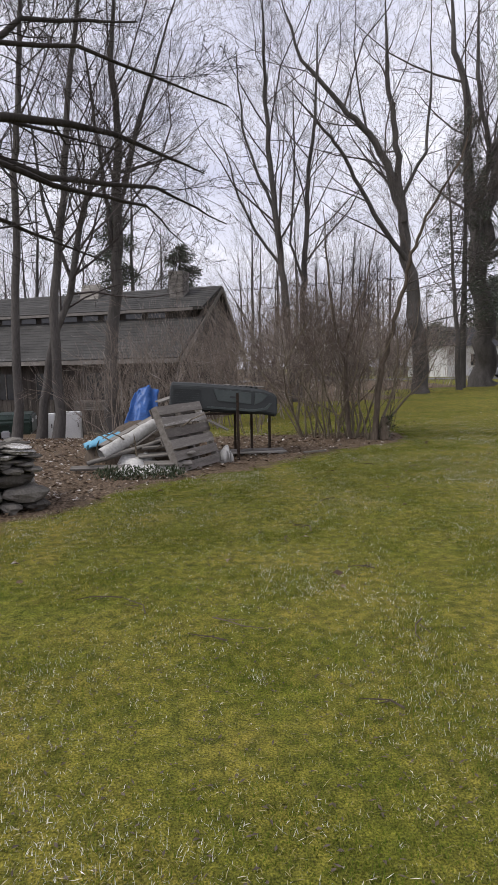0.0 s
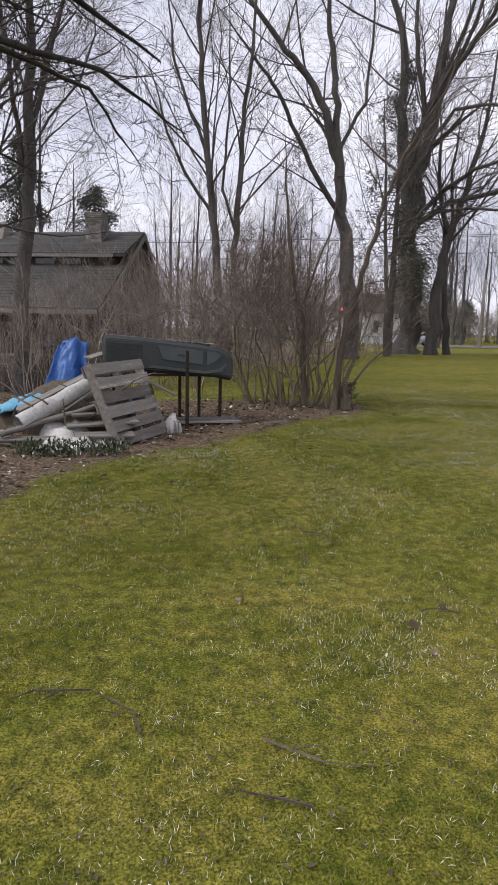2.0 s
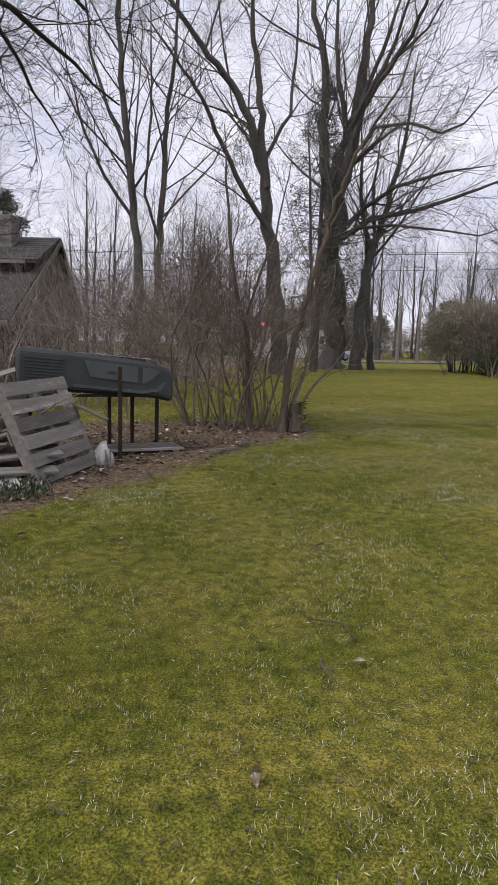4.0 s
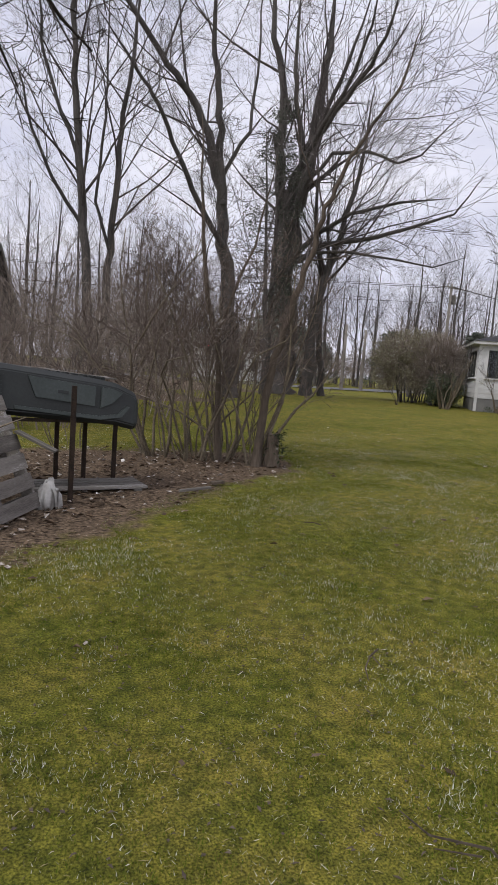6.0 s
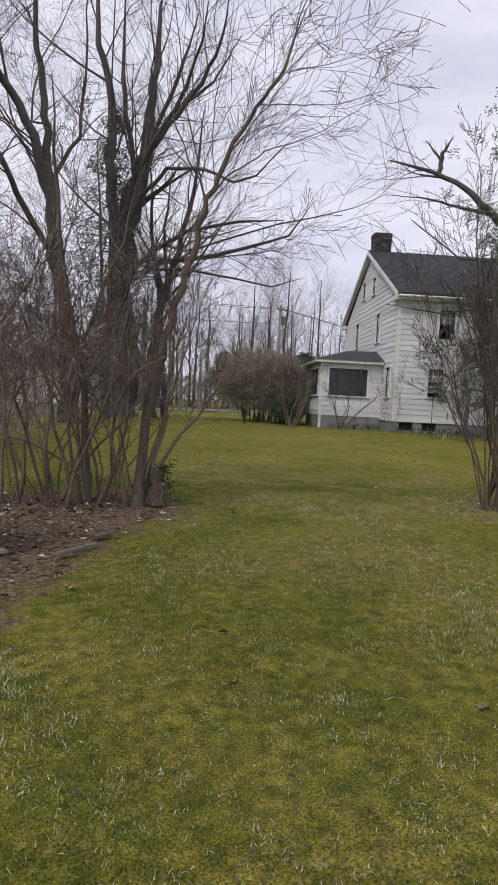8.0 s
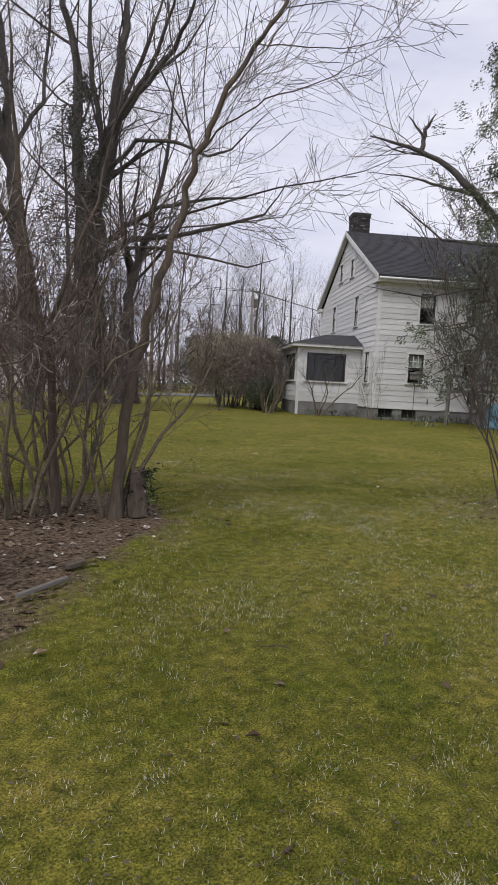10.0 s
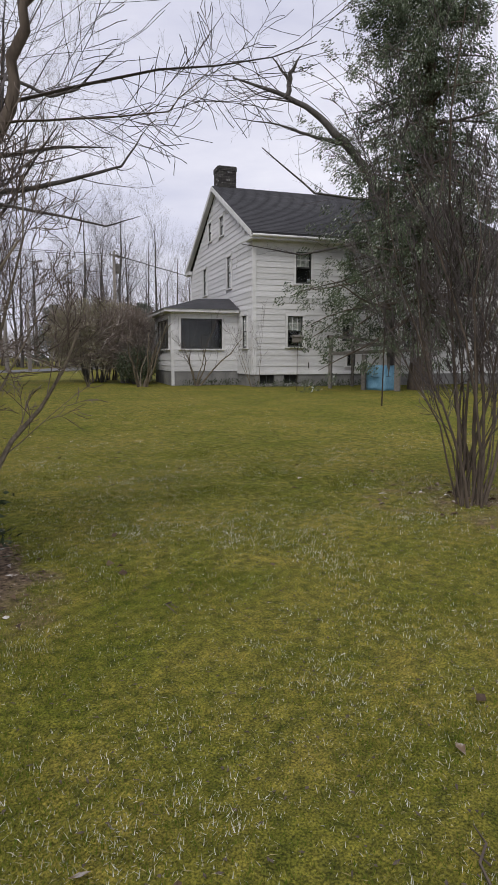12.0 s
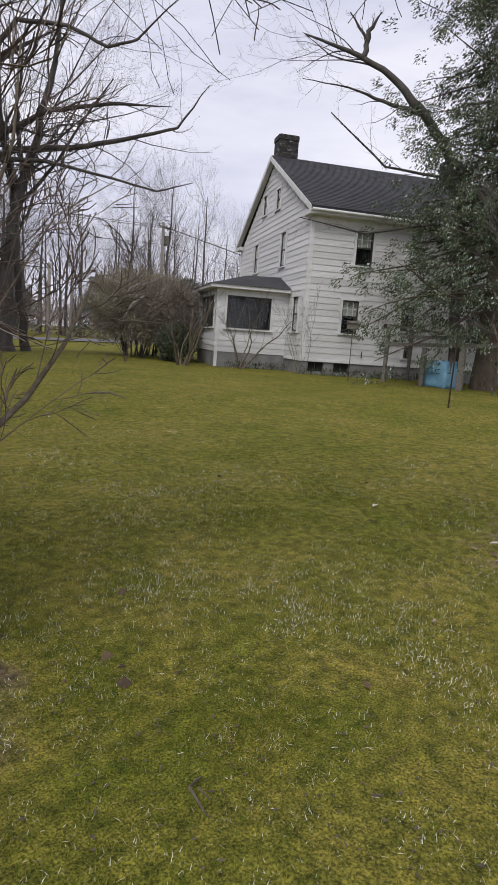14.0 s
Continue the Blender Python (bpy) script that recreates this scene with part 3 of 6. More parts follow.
# ---- shrubs and thickets ----
def shrub(seed, x, y, rx, ry, stems, height, radius, label, kids=(6, 4), material=None, lean=0.35, name="bare_shrub", rz=0.0, twigs=None, bend=0.16, group="", ratio=0.34, low=0.35, up=0.05, cat="shrub", spread=(0.2, 0.6), singly=True):
    rng = random.Random(seed)
    t = thing(name, (x, y, gz(x, y) - 0.02), rz, label, cat, group)
    main, fine = [], []
    for i in range(stems):
        a, q = rng.uniform(0, 6.283), math.sqrt(rng.random())
        p = (rx * q * math.cos(a), ry * q * math.sin(a), 0)
        h = height * rng.uniform(0.6, 1.1)
        way = Vector((math.cos(a) * lean * q + rng.gauss(0, 0.1), math.sin(a) * lean * q + rng.gauss(0, 0.1), 1)).normalized()
        lines = []
        grow(rng, p, way, h, radius * rng.uniform(0.5, 1.2), 0, lines, bend, up, kids, spread, 0.25, ratio, low)
        main.append(lines[0])
        fine += lines[1:]
    if singly:
        for line in main:
            v, f = tubes([line], 6)
            mesh_object("stem", v, f, material or M_shrubstem, t, smooth=True)
        v, f = tubes(fine, 4)
    else:
        v, f = tubes(main + fine, 4)
    mesh_object("brushwood", v, f, twigs or M_twig, t, "fine bare twigs")["kind"] = "stuff"
    return t


SH = "tangled bare shrub with many pale crooked stems"
shrub(101, 1.35, 11.9, 0.2, 0.2, 10, 3.0, 0.022, SH, (8, 6, 4), lean=0.4, bend=0.2, up=0.06, twigs=M_brush, spread=(0.3, 0.9), ratio=0.4)
shrub(102, 1.75, 11.6, 0.25, 0.2, 12, 2.9, 0.022, SH, (8, 6, 4), lean=0.5, bend=0.22, up=0.05, twigs=M_brush, spread=(0.3, 0.9), ratio=0.4)
shrub(103, 2.2, 11.5, 0.3, 0.2, 12, 2.9, 0.023, SH, (8, 6, 4), lean=0.5, bend=0.22, up=0.05, twigs=M_brush, spread=(0.3, 0.9), ratio=0.4)
shrub(104, 2.48, 11.1, 0.1, 0.1, 5, 3.0, 0.03, SH, (7, 5, 4), lean=0.3, bend=0.15, twigs=M_brush, spread=(0.3, 0.9), ratio=0.4)
bare_tree(114, [[(2.5, 11.05, 0, 0.062), (2.6, 11.05, 1.3, 0.052), (2.8, 11.0, 2.1, 0.044), (3.0, 10.9, 2.9, 0.038), (3.1, 10.8, 3.5, 0.032), (3.3, 10.7, 4.0, 0.027), (3.6, 10.6, 4.6, 0.022), (3.9, 10.5, 5.1, 0.018), (4.1, 10.4, 5.9, 0.006)]],
          [[(3.1, 10.8, 3.5, 0.0132), (3.3, 10.6, 3.8, 0.0108), (3.5, 10.3, 4.0, 0.0084), (3.9, 10.0, 4.2, 0.0060), (4.3, 9.7, 4.5, 0.0042), (4.4, 9.5, 4.6, 0.0024)], [(3.65, 10.6, 4.65, 0.0090), (4.0, 10.4, 4.7, 0.0072), (4.5, 10.2, 4.8, 0.0054), (5.1, 10.0, 5.1, 0.0036), (5.3, 9.8, 5.4, 0.0024)],
           [(3.1, 10.8, 3.5, 0.0120), (2.9, 10.9, 3.9, 0.0096), (2.7, 11.0, 4.4, 0.0066), (2.7, 11.1, 5.2, 0.0024)], [(2.95, 10.9, 2.8, 0.0096), (3.4, 10.6, 2.9, 0.0078), (3.8, 10.3, 3.0, 0.0054), (4.0, 10.0, 3.3, 0.0024)], [(3.3, 10.7, 4.0, 0.0108), (3.9, 10.9, 4.7, 0.0090), (4.5, 11.1, 5.4, 0.0066), (4.9, 11.3, 6.4, 0.0024)]],
          label="tall arching bare shrub with long whippy branches", kids=(12, 11, 6), low=0.3, up=0.03, ratio=0.42, name="tall_shrub", bend=0.12, bark=M_bark2, spread=(0.4, 1.0), twig_stuff=M_twig)
bare_tree(115, [[(2.1, 11.5, 0, 0.045), (2.0, 11.5, 1.5, 0.036), (1.7, 11.6, 3.0, 0.026), (1.6, 11.6, 4.6, 0.006)]], [[(2.0, 11.5, 1.8, 0.022), (2.4, 11.4, 3.0, 0.016), (2.6, 11.3, 4.2, 0.005)]], label="tall arching bare shrub with long whippy branches", kids=(9, 8, 5, 2), low=0.3, up=0.04, ratio=0.32, name="tall_shrub", bark=M_bark2, bend=0.18)
shrub(105, 6.5, 8.95, 0.16, 0.16, 13, 3.0, 0.02, "dense bare shrub with upright grey-green stems", (10, 7, 3), M_bark2, lean=0.1, low=0.3, up=0.06, bend=0.14, ratio=0.32)
shrub(106, 6.75, 9.1, 0.15, 0.15, 8, 3.9, 0.026, "dense bare shrub with upright grey-green stems", (10, 7, 3), M_bark2, lean=0.14, low=0.3, up=0.06, bend=0.14, ratio=0.32)
shrub(107, 20.9, 24.3, 0.12, 0.12, 7, 2.9, 0.035, "bare vase-shaped shrub against the porch", (6, 5), lean=0.45)
shrub(108, 19.2, 25.9, 0.3, 0.3, 9, 2.8, 0.05, "bare crooked shrub beside the porch", (8, 6), lean=0.7)
shrub(109, 21.2, 21.6, 0.25, 0.2, 7, 3.0, 0.012, "thin bare sapling clump at the house corner", (5, 4), lean=0.45)
shrub(110, 17.5, 27.2, 0.08, 0.08, 4, 1.6, 0.02, "small bare sapling on the lawn", (5, 3), lean=0.4)
shrub(111, 3.4, 13.3, 0.25, 0.25, 6, 1.6, 0.015, "low bare shrub behind the stand", (5, 4), lean=0.5)
shrub(112, 0.3, 13.0, 0.3, 0.3, 8, 1.5, 0.012, "low bare shrub behind the stand", (6, 4), lean=0.5)
for i, (x, y, h) in enumerate([(-2.6, 15.5, 2.6), (-1.3, 16.2, 3.0), (0.1, 16.6, 3.2), (1.4, 17.5, 3.0), (2.8, 18.2, 2.7), (-0.4, 19, 3.6), (1.0, 20.5, 3.8), (2.4, 21.5, 3.4), (4.0, 21.8, 3.4), (-3.6, 18, 2.2), (5.4, 22.8, 3.4), (4.4, 25.5, 4.2), (6.8, 27.5, 4.4), (8.4, 29.5, 4.4), (-1.8, 22.0, 4.0), (9.8, 33.0, 4.5), (0.5, 24, 4.5), (18.6, 45, 3.5), (11.3, 36, 4.5), (13.8, 38, 4.6), (7.0, 33.0, 5.0), (3.0, 30, 5.0)]):
    shrub(200 + i, x, y, 0.9, 0.8, 16, h, 0.016, "brown twiggy thicket at the wood's edge", (8, 6), M_thicket, 0.45, "thicket", twigs=M_thicket, group="thickets", singly=False, ratio=0.45, spread=(0.25, 0.8), low=0.25)

for x, y in [(d * math.sin(a), d * math.cos(a)) for a, d in [(0.1 + 0.019 * k, 78 + (37 * k) % 41) for k in range(62)]]:
    far_brush = copy_thing(bpy.data.objects["thicket"], pose(x, y, gz(x, y) - 0.1, 0, 0, 53 * x))
    far_brush.scale = (3.4, 3.4, 2.6 + 0.9 * math.sin(x))


# ---- evergreens ----
def sprays(rng, spots, size, per, droop):
    """Small leaf sprays, a few pointed blades each, round the spots."""
    verts, faces = [], []
    for (p, out_) in spots:
        for _ in range(per):
            c = Vector(p) + Vector((rng.uniform(-1, 1), rng.uniform(-1, 1), rng.uniform(-1, 1))) * max(size * 1.5, 0.2 if per > 40 else 0)
            d = (Vector(out_) + Vector((rng.gauss(0, 0.6), rng.gauss(0, 0.6), rng.gauss(0, 0.4) - droop))).normalized()
            s = d.cross(Vector((rng.gauss(0, 1), rng.gauss(0, 1), rng.gauss(0, 1)))).normalized()
            ln, w = size * rng.uniform(0.7, 1.5), size * rng.uniform(0.13, 0.26)
            b = len(verts)
            verts += [tuple(c), tuple(c + d * ln * 0.5 + s * w), tuple(c + d * ln), tuple(c + d * ln * 0.45 - s * w)]
            faces.append((b, b + 1, b + 2, b + 3))
    return verts, faces


def conifer(seed, x, y, h, r, base_r, low, label, material, count=70, size=0.3, per=9, droop=0.5, bark=None, slope=-0.15, name="evergreen_tree", lop=1.0, group=""):
    rng = random.Random(seed)
    t = thing(name, (x, y, gz(x, y) - 0.03), 0, label, "tree", group)
    v, f = tubes([[((0, 0, 0), base_r * 1.3), ((0.05, 0, h * 0.08), base_r), ((0.1, 0.05, h * 0.4), base_r * 0.7), ((0, 0, h), 0.03)]], 8)
    mesh_object("trunk", v, f, bark or M_bark2, t, smooth=True)
    lines, spots = [], []
    for i in range(count):
        q = (i + rng.random()) / count
        z = h * (low + (1 - low) * q)
        a = rng.uniform(0, 6.283)
        ln = r * ((1 - q) ** 0.7 + 0.12) * rng.uniform(0.6, 1.1)
        p, d = Vector((0, 0, z)), Vector((math.cos(a), math.sin(a), slope + rng.gauss(0, 0.15)))
        line = [(tuple(p), 0.012 + 0.012 * ln)]
        for k in range(6):
            d = (d + Vector((rng.gauss(0, 0.12), rng.gauss(0, 0.12), rng.gauss(0, 0.1) - 0.03))).normalized()
            p = p + d * ln / 6
            line.append((tuple(p), max(0.006, (0.012 + 0.012 * ln) * (1 - (k + 1) / 7))))
            if k >= 0:
                for _ in range(3 if k > 1 else 2):
                    s = Vector((rng.gauss(0, 1), rng.gauss(0, 1), rng.gauss(0, 0.5) - droop * 0.6)) * (ln * 0.13)
                    spots.append((p + s, (d + s.normalized() * 0.7)))
        lines.append(line)
    v, f = tubes(lines, 4)
    mesh_object("bough", v, f, bark or M_bark2, t)["kind"] = "stuff"
    v, f = sprays(rng, spots, size, per, droop)
    mesh_object("crown", v, f, material, t, "dense green needle foliage")["kind"] = "stuff"
    return t


conifer(301, 23.7, 15.7, 19, 4.7, 0.36, 0.14, "big old cedar with drooping dark green foliage beside the house", M_needle, 240, 0.1, 50, 0.8, M_bark2, -0.15)
conifer(302, 13.1, 32.6, 14.5, 2.6, 0.2, 0.2, "dark thin pine among the bare trees", M_pine, 90, 0.13, 7, 0.2, M_bark, 0.02)
conifer(303, -6.5, 40, 13, 3.6, 0.25, 0.2, "dark pine behind the old barn", M_pine, 60, 0.17, 14, 0.3)
conifer(304, -2.5, 43, 11, 3.4, 0.25, 0.2, "dark pine behind the old barn", M_pine, 60, 0.17, 14, 0.3)
# far pines wear the foliage colour that has haze painted in
far = conifer(305, 36, 78, 12, 4.0, 0.3, 0.15, "far pine beyond the road with haze put into its colour", M_hazepine, 70, 0.42, 7, 0.1, group="far pines", slope=0.05)
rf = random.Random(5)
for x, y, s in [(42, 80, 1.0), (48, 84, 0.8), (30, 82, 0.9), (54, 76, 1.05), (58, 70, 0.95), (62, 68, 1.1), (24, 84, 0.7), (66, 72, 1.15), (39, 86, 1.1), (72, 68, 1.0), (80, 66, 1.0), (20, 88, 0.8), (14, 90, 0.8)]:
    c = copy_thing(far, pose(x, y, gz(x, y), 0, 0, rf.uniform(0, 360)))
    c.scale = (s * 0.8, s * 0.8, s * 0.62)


def hedge_bush(seed, x, y, r, h, stems, material, label, per=8, size=0.14, tips=2100):
    """A rounded bush: stems fan out from the base and end in a dome of fine twigs with small leaves."""
    rng = random.Random(seed)
    t = thing("hedge_bush", (x, y, gz(x, y) - 0.02), 0, label, "shrub", "bushes beside the porch")
    ends = []
    for i in range(stems):
        a, q = 6.283 * (i + rng.random() * 0.6) / stems, rng.uniform(0.25, 0.95)
        e = Vector((r * 0.7 * q * math.cos(a), r * 0.7 * q * math.sin(a), h * rng.uniform(0.45, 0.7)))
        b = Vector((0.3 * r * q * math.cos(a), 0.3 * r * q * math.sin(a), 0))
        m = b.lerp(e, 0.5) + Vector((rng.gauss(0, 0.12), rng.gauss(0, 0.12), 0.15))
        v, f = tubes([[(tuple(b), 0.045), (tuple(m), 0.033), (tuple(e), 0.015)]], 5)
        mesh_object("stem", v, f, M_bark, t)
        ends += [e, m.lerp(e, 0.4), m]
    fine, spots = [], []
    for _ in range(tips):
        a, w = rng.uniform(0, 6.283), rng.uniform(-0.85, 1.0)
        q = math.sqrt(max(0.0, 1 - max(w, 0) ** 2)) * (1 + 0.35 * min(w, 0))
        k = rng.uniform(0.55, 1.0) * (1 + 0.16 * noise.noise((3 * math.cos(a), 3 * math.sin(a), 3 * w + seed)))
        p = Vector((r * q * k * math.cos(a), r * q * k * math.sin(a), h * 0.52 + h * 0.48 * w * k))
        e = min(ends, key=lambda c: (c - p).length_squared)
        m = e.lerp(p, 0.5) + Vector((rng.gauss(0, 0.08), rng.gauss(0, 0.08), rng.gauss(0, 0.06)))
        tip = p + Vector((math.cos(a) * 0.12, math.sin(a) * 0.12, rng.uniform(0.1, 0.35)))
        fine.append([(tuple(e), 0.012), (tuple(m), 0.009), (tuple(p), 0.007), (tuple(tip), 0.004)])
        spots.append((p, tip - p))
    v, f = tubes(fine, 3)
    mesh_object("brushwood", v, f, M_thicket, t)["kind"] = "stuff"
    v, f = sprays(rng, spots, size, per, 0.0)
    mesh_object("foliage", v, f, material, t)["kind"] = "stuff"
    return t


hedge_bush(401, 20.9, 30.7, 2.3, 4.0, 10, M_olive, "big olive-green bush with fine foliage", 11, 0.085)
hedge_bush(402, 21.3, 28.9, 1.5, 3.8, 9, M_thicket, "big brown twiggy bush beside the porch", 2, 0.1)
hedge_bush(403, 23.2, 32.2, 2.1, 4.2, 10, M_olive, "big olive-green bush with fine foliage", 11, 0.085)
hedge_bush(404, 20.9, 27.9, 0.9, 1.7, 8, M_needle, "low dark evergreen bush beside the porch", 12, 0.1, 700)


# dead limb that rises out of the cedar
def dead_limb():
    bare_tree(310, [[(23.9, 16.8, 0, 0.2), (24.3, 17.4, 5.5, 0.18), (24.2, 17.7, 7.6, 0.17), (22.9, 18.5, 9.2, 0.15), (22.4, 19.4, 10.3, 0.12), (21.75, 20.5, 11.1, 0.09), (20.6, 22.2, 11.75, 0.03)]],
              [[(21.75, 20.5, 11.1, 0.1), (21.8, 20.4, 11.9, 0.08), (22.0, 20.1, 12.5, 0.02)], [(21.8, 20.4, 11.6, 0.06), (21.3, 20.9, 12.4, 0.02)],
               [(22.9, 18.6, 9.3, 0.09), (22.2, 19.8, 9.7, 0.06), (21.2, 20.7, 10.0, 0.03), (20.1, 21.8, 10.1, 0.01)], [(24.2, 17.7, 7.4, 0.06), (22.0, 19.4, 7.5, 0.04), (20.5, 20.8, 9.0, 0.02)], [(24.2, 17.5, 6.0, 0.05), (21.4, 19.6, 5.2, 0.035), (19.2, 20.8, 5.4, 0.012)]],
              label="half-dead tree with a crooked bare limb beside the cedar", kids=(8, 6, 4), low=0.75, ratio=0.35, up=0.06)


dead_limb()


# ---- the white house ----
HC = (21.739, 22.027, 0.18)
HRZ = math.degrees(-0.651)
H_L, H_W, EAVE, RIDGE, FOUND = 13.0, 11.55, 5.85, 9.15, 0.6


def sash_window(parent, face, a0, a1, z0, z1, grid=True, mullions=(), curtain=False):
    """A window set into a wall. face: 'side' (wall along x at y) or 'gable' (wall along y at x), with the wall's place."""
    kind, w = face

    def put(name, a, b, d0, d1, p, q, material, par, bevel=0.0):
        dims = (a, b, w + d0, w + d1, p, q) if kind == "side" else (w + d0, w + d1, a, b, p, q)
        return box_part(name, dims, material, par, bevel)

    win = part("window", box(bmesh.new(), *((a0 - 0.09, a0, w - 0.05, w + 0.06, z0 - 0.02, z1) if kind == "side" else (w - 0.05, w + 0.06, a0 - 0.09, a0, z0 - 0.02, z1))), M_trim, parent, "white-cased sash window with dark panes")
    put("casing", a1, a1 + 0.09, -0.05, 0.06, z0 - 0.02, z1, M_trim, win)
    put("head_casing", a0 - 0.11, a1 + 0.11, -0.06, 0.06, z1, z1 + 0.11, M_trim, win)
    put("sill", a0 - 0.12, a1 + 0.12, -0.09, 0.06, z0 - 0.07, z0 - 0.02, M_trim, win)
    zm = (z0 + z1) / 2
    for nm, dims in (("sash", (a0, a0 + 0.045)), ("sash", (a1 - 0.045, a1))):
        put(nm, *dims, 0.0, 0.05, z0 - 0.02, z1, M_sash, win)
    put("sash", a0 + 0.045, a1 - 0.045, 0.0, 0.05, z1 - 0.05, z1, M_sash, win)
    put("sash", a0 + 0.045, a1 - 0.045, 0.0, 0.05, z0 - 0.02, z0 + 0.05, M_sash, win)
    if grid:
        put("meeting_rail", a0 + 0.045, a1 - 0.045, -0.01, 0.05, zm - 0.025, zm + 0.025, M_sash, win)
        for k in (1, 2):
            c = a0 + (a1 - a0) * k / 3
            put("muntin", c - 0.011, c + 0.011, 0.005, 0.03, zm + 0.025, z1 - 0.05, M_trim, win)
        put("muntin", a0 + 0.045, a1 - 0.045, 0.008, 0.033, (zm + z1) / 2 - 0.011, (zm + z1) / 2 + 0.011, M_trim, win)
    for c in mullions:
        put("mullion", c - 0.025, c + 0.025, -0.02, 0.05, z0 + 0.05, z1 - 0.05, M_sash, win)
    g = put("pane", a0 + 0.04, a1 - 0.04, 0.022, 0.03, z0 + 0.04, z1 - 0.04, M_glass, win)
    g.visible_shadow = False
    if curtain:
        put("curtain", a0 + 0.05, a1 - 0.05, 0.12, 0.15, zm + 0.05, z1 - 0.03, M_curtain, win)
    # sheet behind the panes whose dark colour stands for the unlit room
    put("room_shade", a0 - 0.05, a1 + 0.05, 0.55, 0.6, z0 - 0.05, z1 + 0.05, M_dark, win)
    return win


def boards(parent, face, a0, a1, z0, z1, holes, limit=None, step=0.235, outside=-1):
    """Clapboards as wedge-shaped boards, cut round the openings. limit(z): the stretch of wall at that height."""
    kind, w = face
    z = z0
    while z < z1 - 0.02:
        zt = min(z + step, z1)
        lo, hi = (a0, a1) if limit is None else limit(zt)
        cuts = [(lo, hi)]
        for (p, q, r, s) in holes:
            if zt > r and z < s:
                nxt = []
                for (c, d) in cuts:
                    if q <= c or p >= d:
                        nxt.append((c, d))
                    else:
                        nxt += [(c, p)] if p > c else []
                        nxt += [(q, d)] if q < d else []
                cuts = nxt
        for (c, d) in cuts:
            if d - c < 0.05:
                continue
            prof = [(0.0, z), (outside * 0.024, z), (outside * 0.006, zt + 0.012), (0.0, zt + 0.012)]
            vs = []
            for a in (c, d):
                for (o, h) in prof:
                    vs.append((a, w + o, h) if kind == "side" else (w + o, a, h))
            fs = [(0, 1, 2, 3), (7, 6, 5, 4), (0, 4, 5, 1), (1, 5, 6, 2), (2, 6, 7, 3), (3, 7, 4, 0)]
            mesh_object("clapboard", vs, fs, M_clap, parent)
        z += step


def wall_mesh(parent, name, face, a0, a1, z0, z1, holes, thick=0.2, material=None, limit=None):
    """A wall with real openings, built of the blocks between them."""
    kind, w = face
    bm = bmesh.new()
    ac = sorted({a0, a1, *[h[0] for h in holes], *[h[1] for h in holes]})
    zc = sorted({z0, z1, *[h[2] for h in holes], *[h[3] for h in holes]})
    for a, b in zip(ac, ac[1:]):
        for p, q in zip(zc, zc[1:]):
            ma, mz = (a + b) / 2, (p + q) / 2
            if any(h[0] < ma < h[1] and h[2] < mz < h[3] for h in holes):
                continue
            if kind == "side":
                box(bm, a, b, w, w + thick, p, q)
            else:
                box(bm, w, w + thick, a, b, p, q)
    return part(name, bm, material or M_clap, parent)


def shingles(parent, corner, along, upslope, courses, length, material, step, width=1.0):
    """Courses of shingles on a roof slope, each course a thin overlapping strip of tabs."""
    a, u = Vector(along).normalized(), Vector(upslope).normalized()
    n = a.cross(u).normalized()
    if n.z < 0:
        n = -n
    for i in range(courses):
        o = Vector(corner) + u * step * i
        vs = [o + n * 0.016, o + a * length + n * 0.016, o + a * length + u * step * 1.1 + n * 0.006, o + u * step * 1.1 + n * 0.006, o + n * 0.004, o + a * length + n * 0.004]
        mesh_object("shingle_course", [tuple(p) for p in vs], [(0, 1, 2, 3), (4, 5, 1, 0)], material, parent)


def prism(profile, x0, x1):
    """A bmesh extruded along x from a closed outline in y, z."""
    bm = bmesh.new()
    a = [bm.verts.new((x0, y, z)) for y, z in profile]
    b = [bm.verts.new((x1, y, z)) for y, z in profile]
    bm.faces.new(a[::-1]), bm.faces.new(b)
    for i in range(len(a)):
        j = (i + 1) % len(a)
        bm.faces.new((a[i], a[j], b[j], b[i]))
    bmesh.ops.recalc_face_normals(bm, faces=bm.faces)
    return bm


def brick_chimney(parent, x0, x1, y0, y1, z0, z1, material, cap=True):
    ch = box_part("chimney", (x0 + 0.02, x1 - 0.02, y0 + 0.02, y1 - 0.02, z0, z1 - 0.05), material, parent, label="sooty brick chimney")
    z, k = max(z0, z1 - 1.7), 0
    while z < z1 - 0.07:
        o = 0.03 if (cap and z > z1 - 0.25) else 0.0
        off = 0.1 if k % 2 else 0.0
        for (c0, c1, fixed, vert) in ((x0, x1, y0, False), (x0, x1, y1, False), (y0, y1, x0, True), (y0, y1, x1, True)):
            p = c0 - off
            while p < c1:
                a, b = max(p, c0) + 0.005, min(p + 0.21, c1) - 0.005
                if b - a > 0.03:
                    d = (a, b, fixed - 0.02 - o, fixed + 0.02 + o, z, z + 0.062)
                    if vert:
                        d = (fixed - 0.02 - o, fixed + 0.02 + o, a, b, z, z + 0.062)
                    vs = [(X, Y, Z) for X in d[:2] for Y in d[2:4] for Z in d[4:]]
                    mesh_object("brick", vs, [(0, 1, 3, 2), (4, 6, 7, 5), (0, 4, 5, 1), (2, 3, 7, 6), (0, 2, 6, 4), (1, 5, 7, 3)], material, ch)
                p += 0.22
        z, k = z + 0.074, k + 1
    return ch


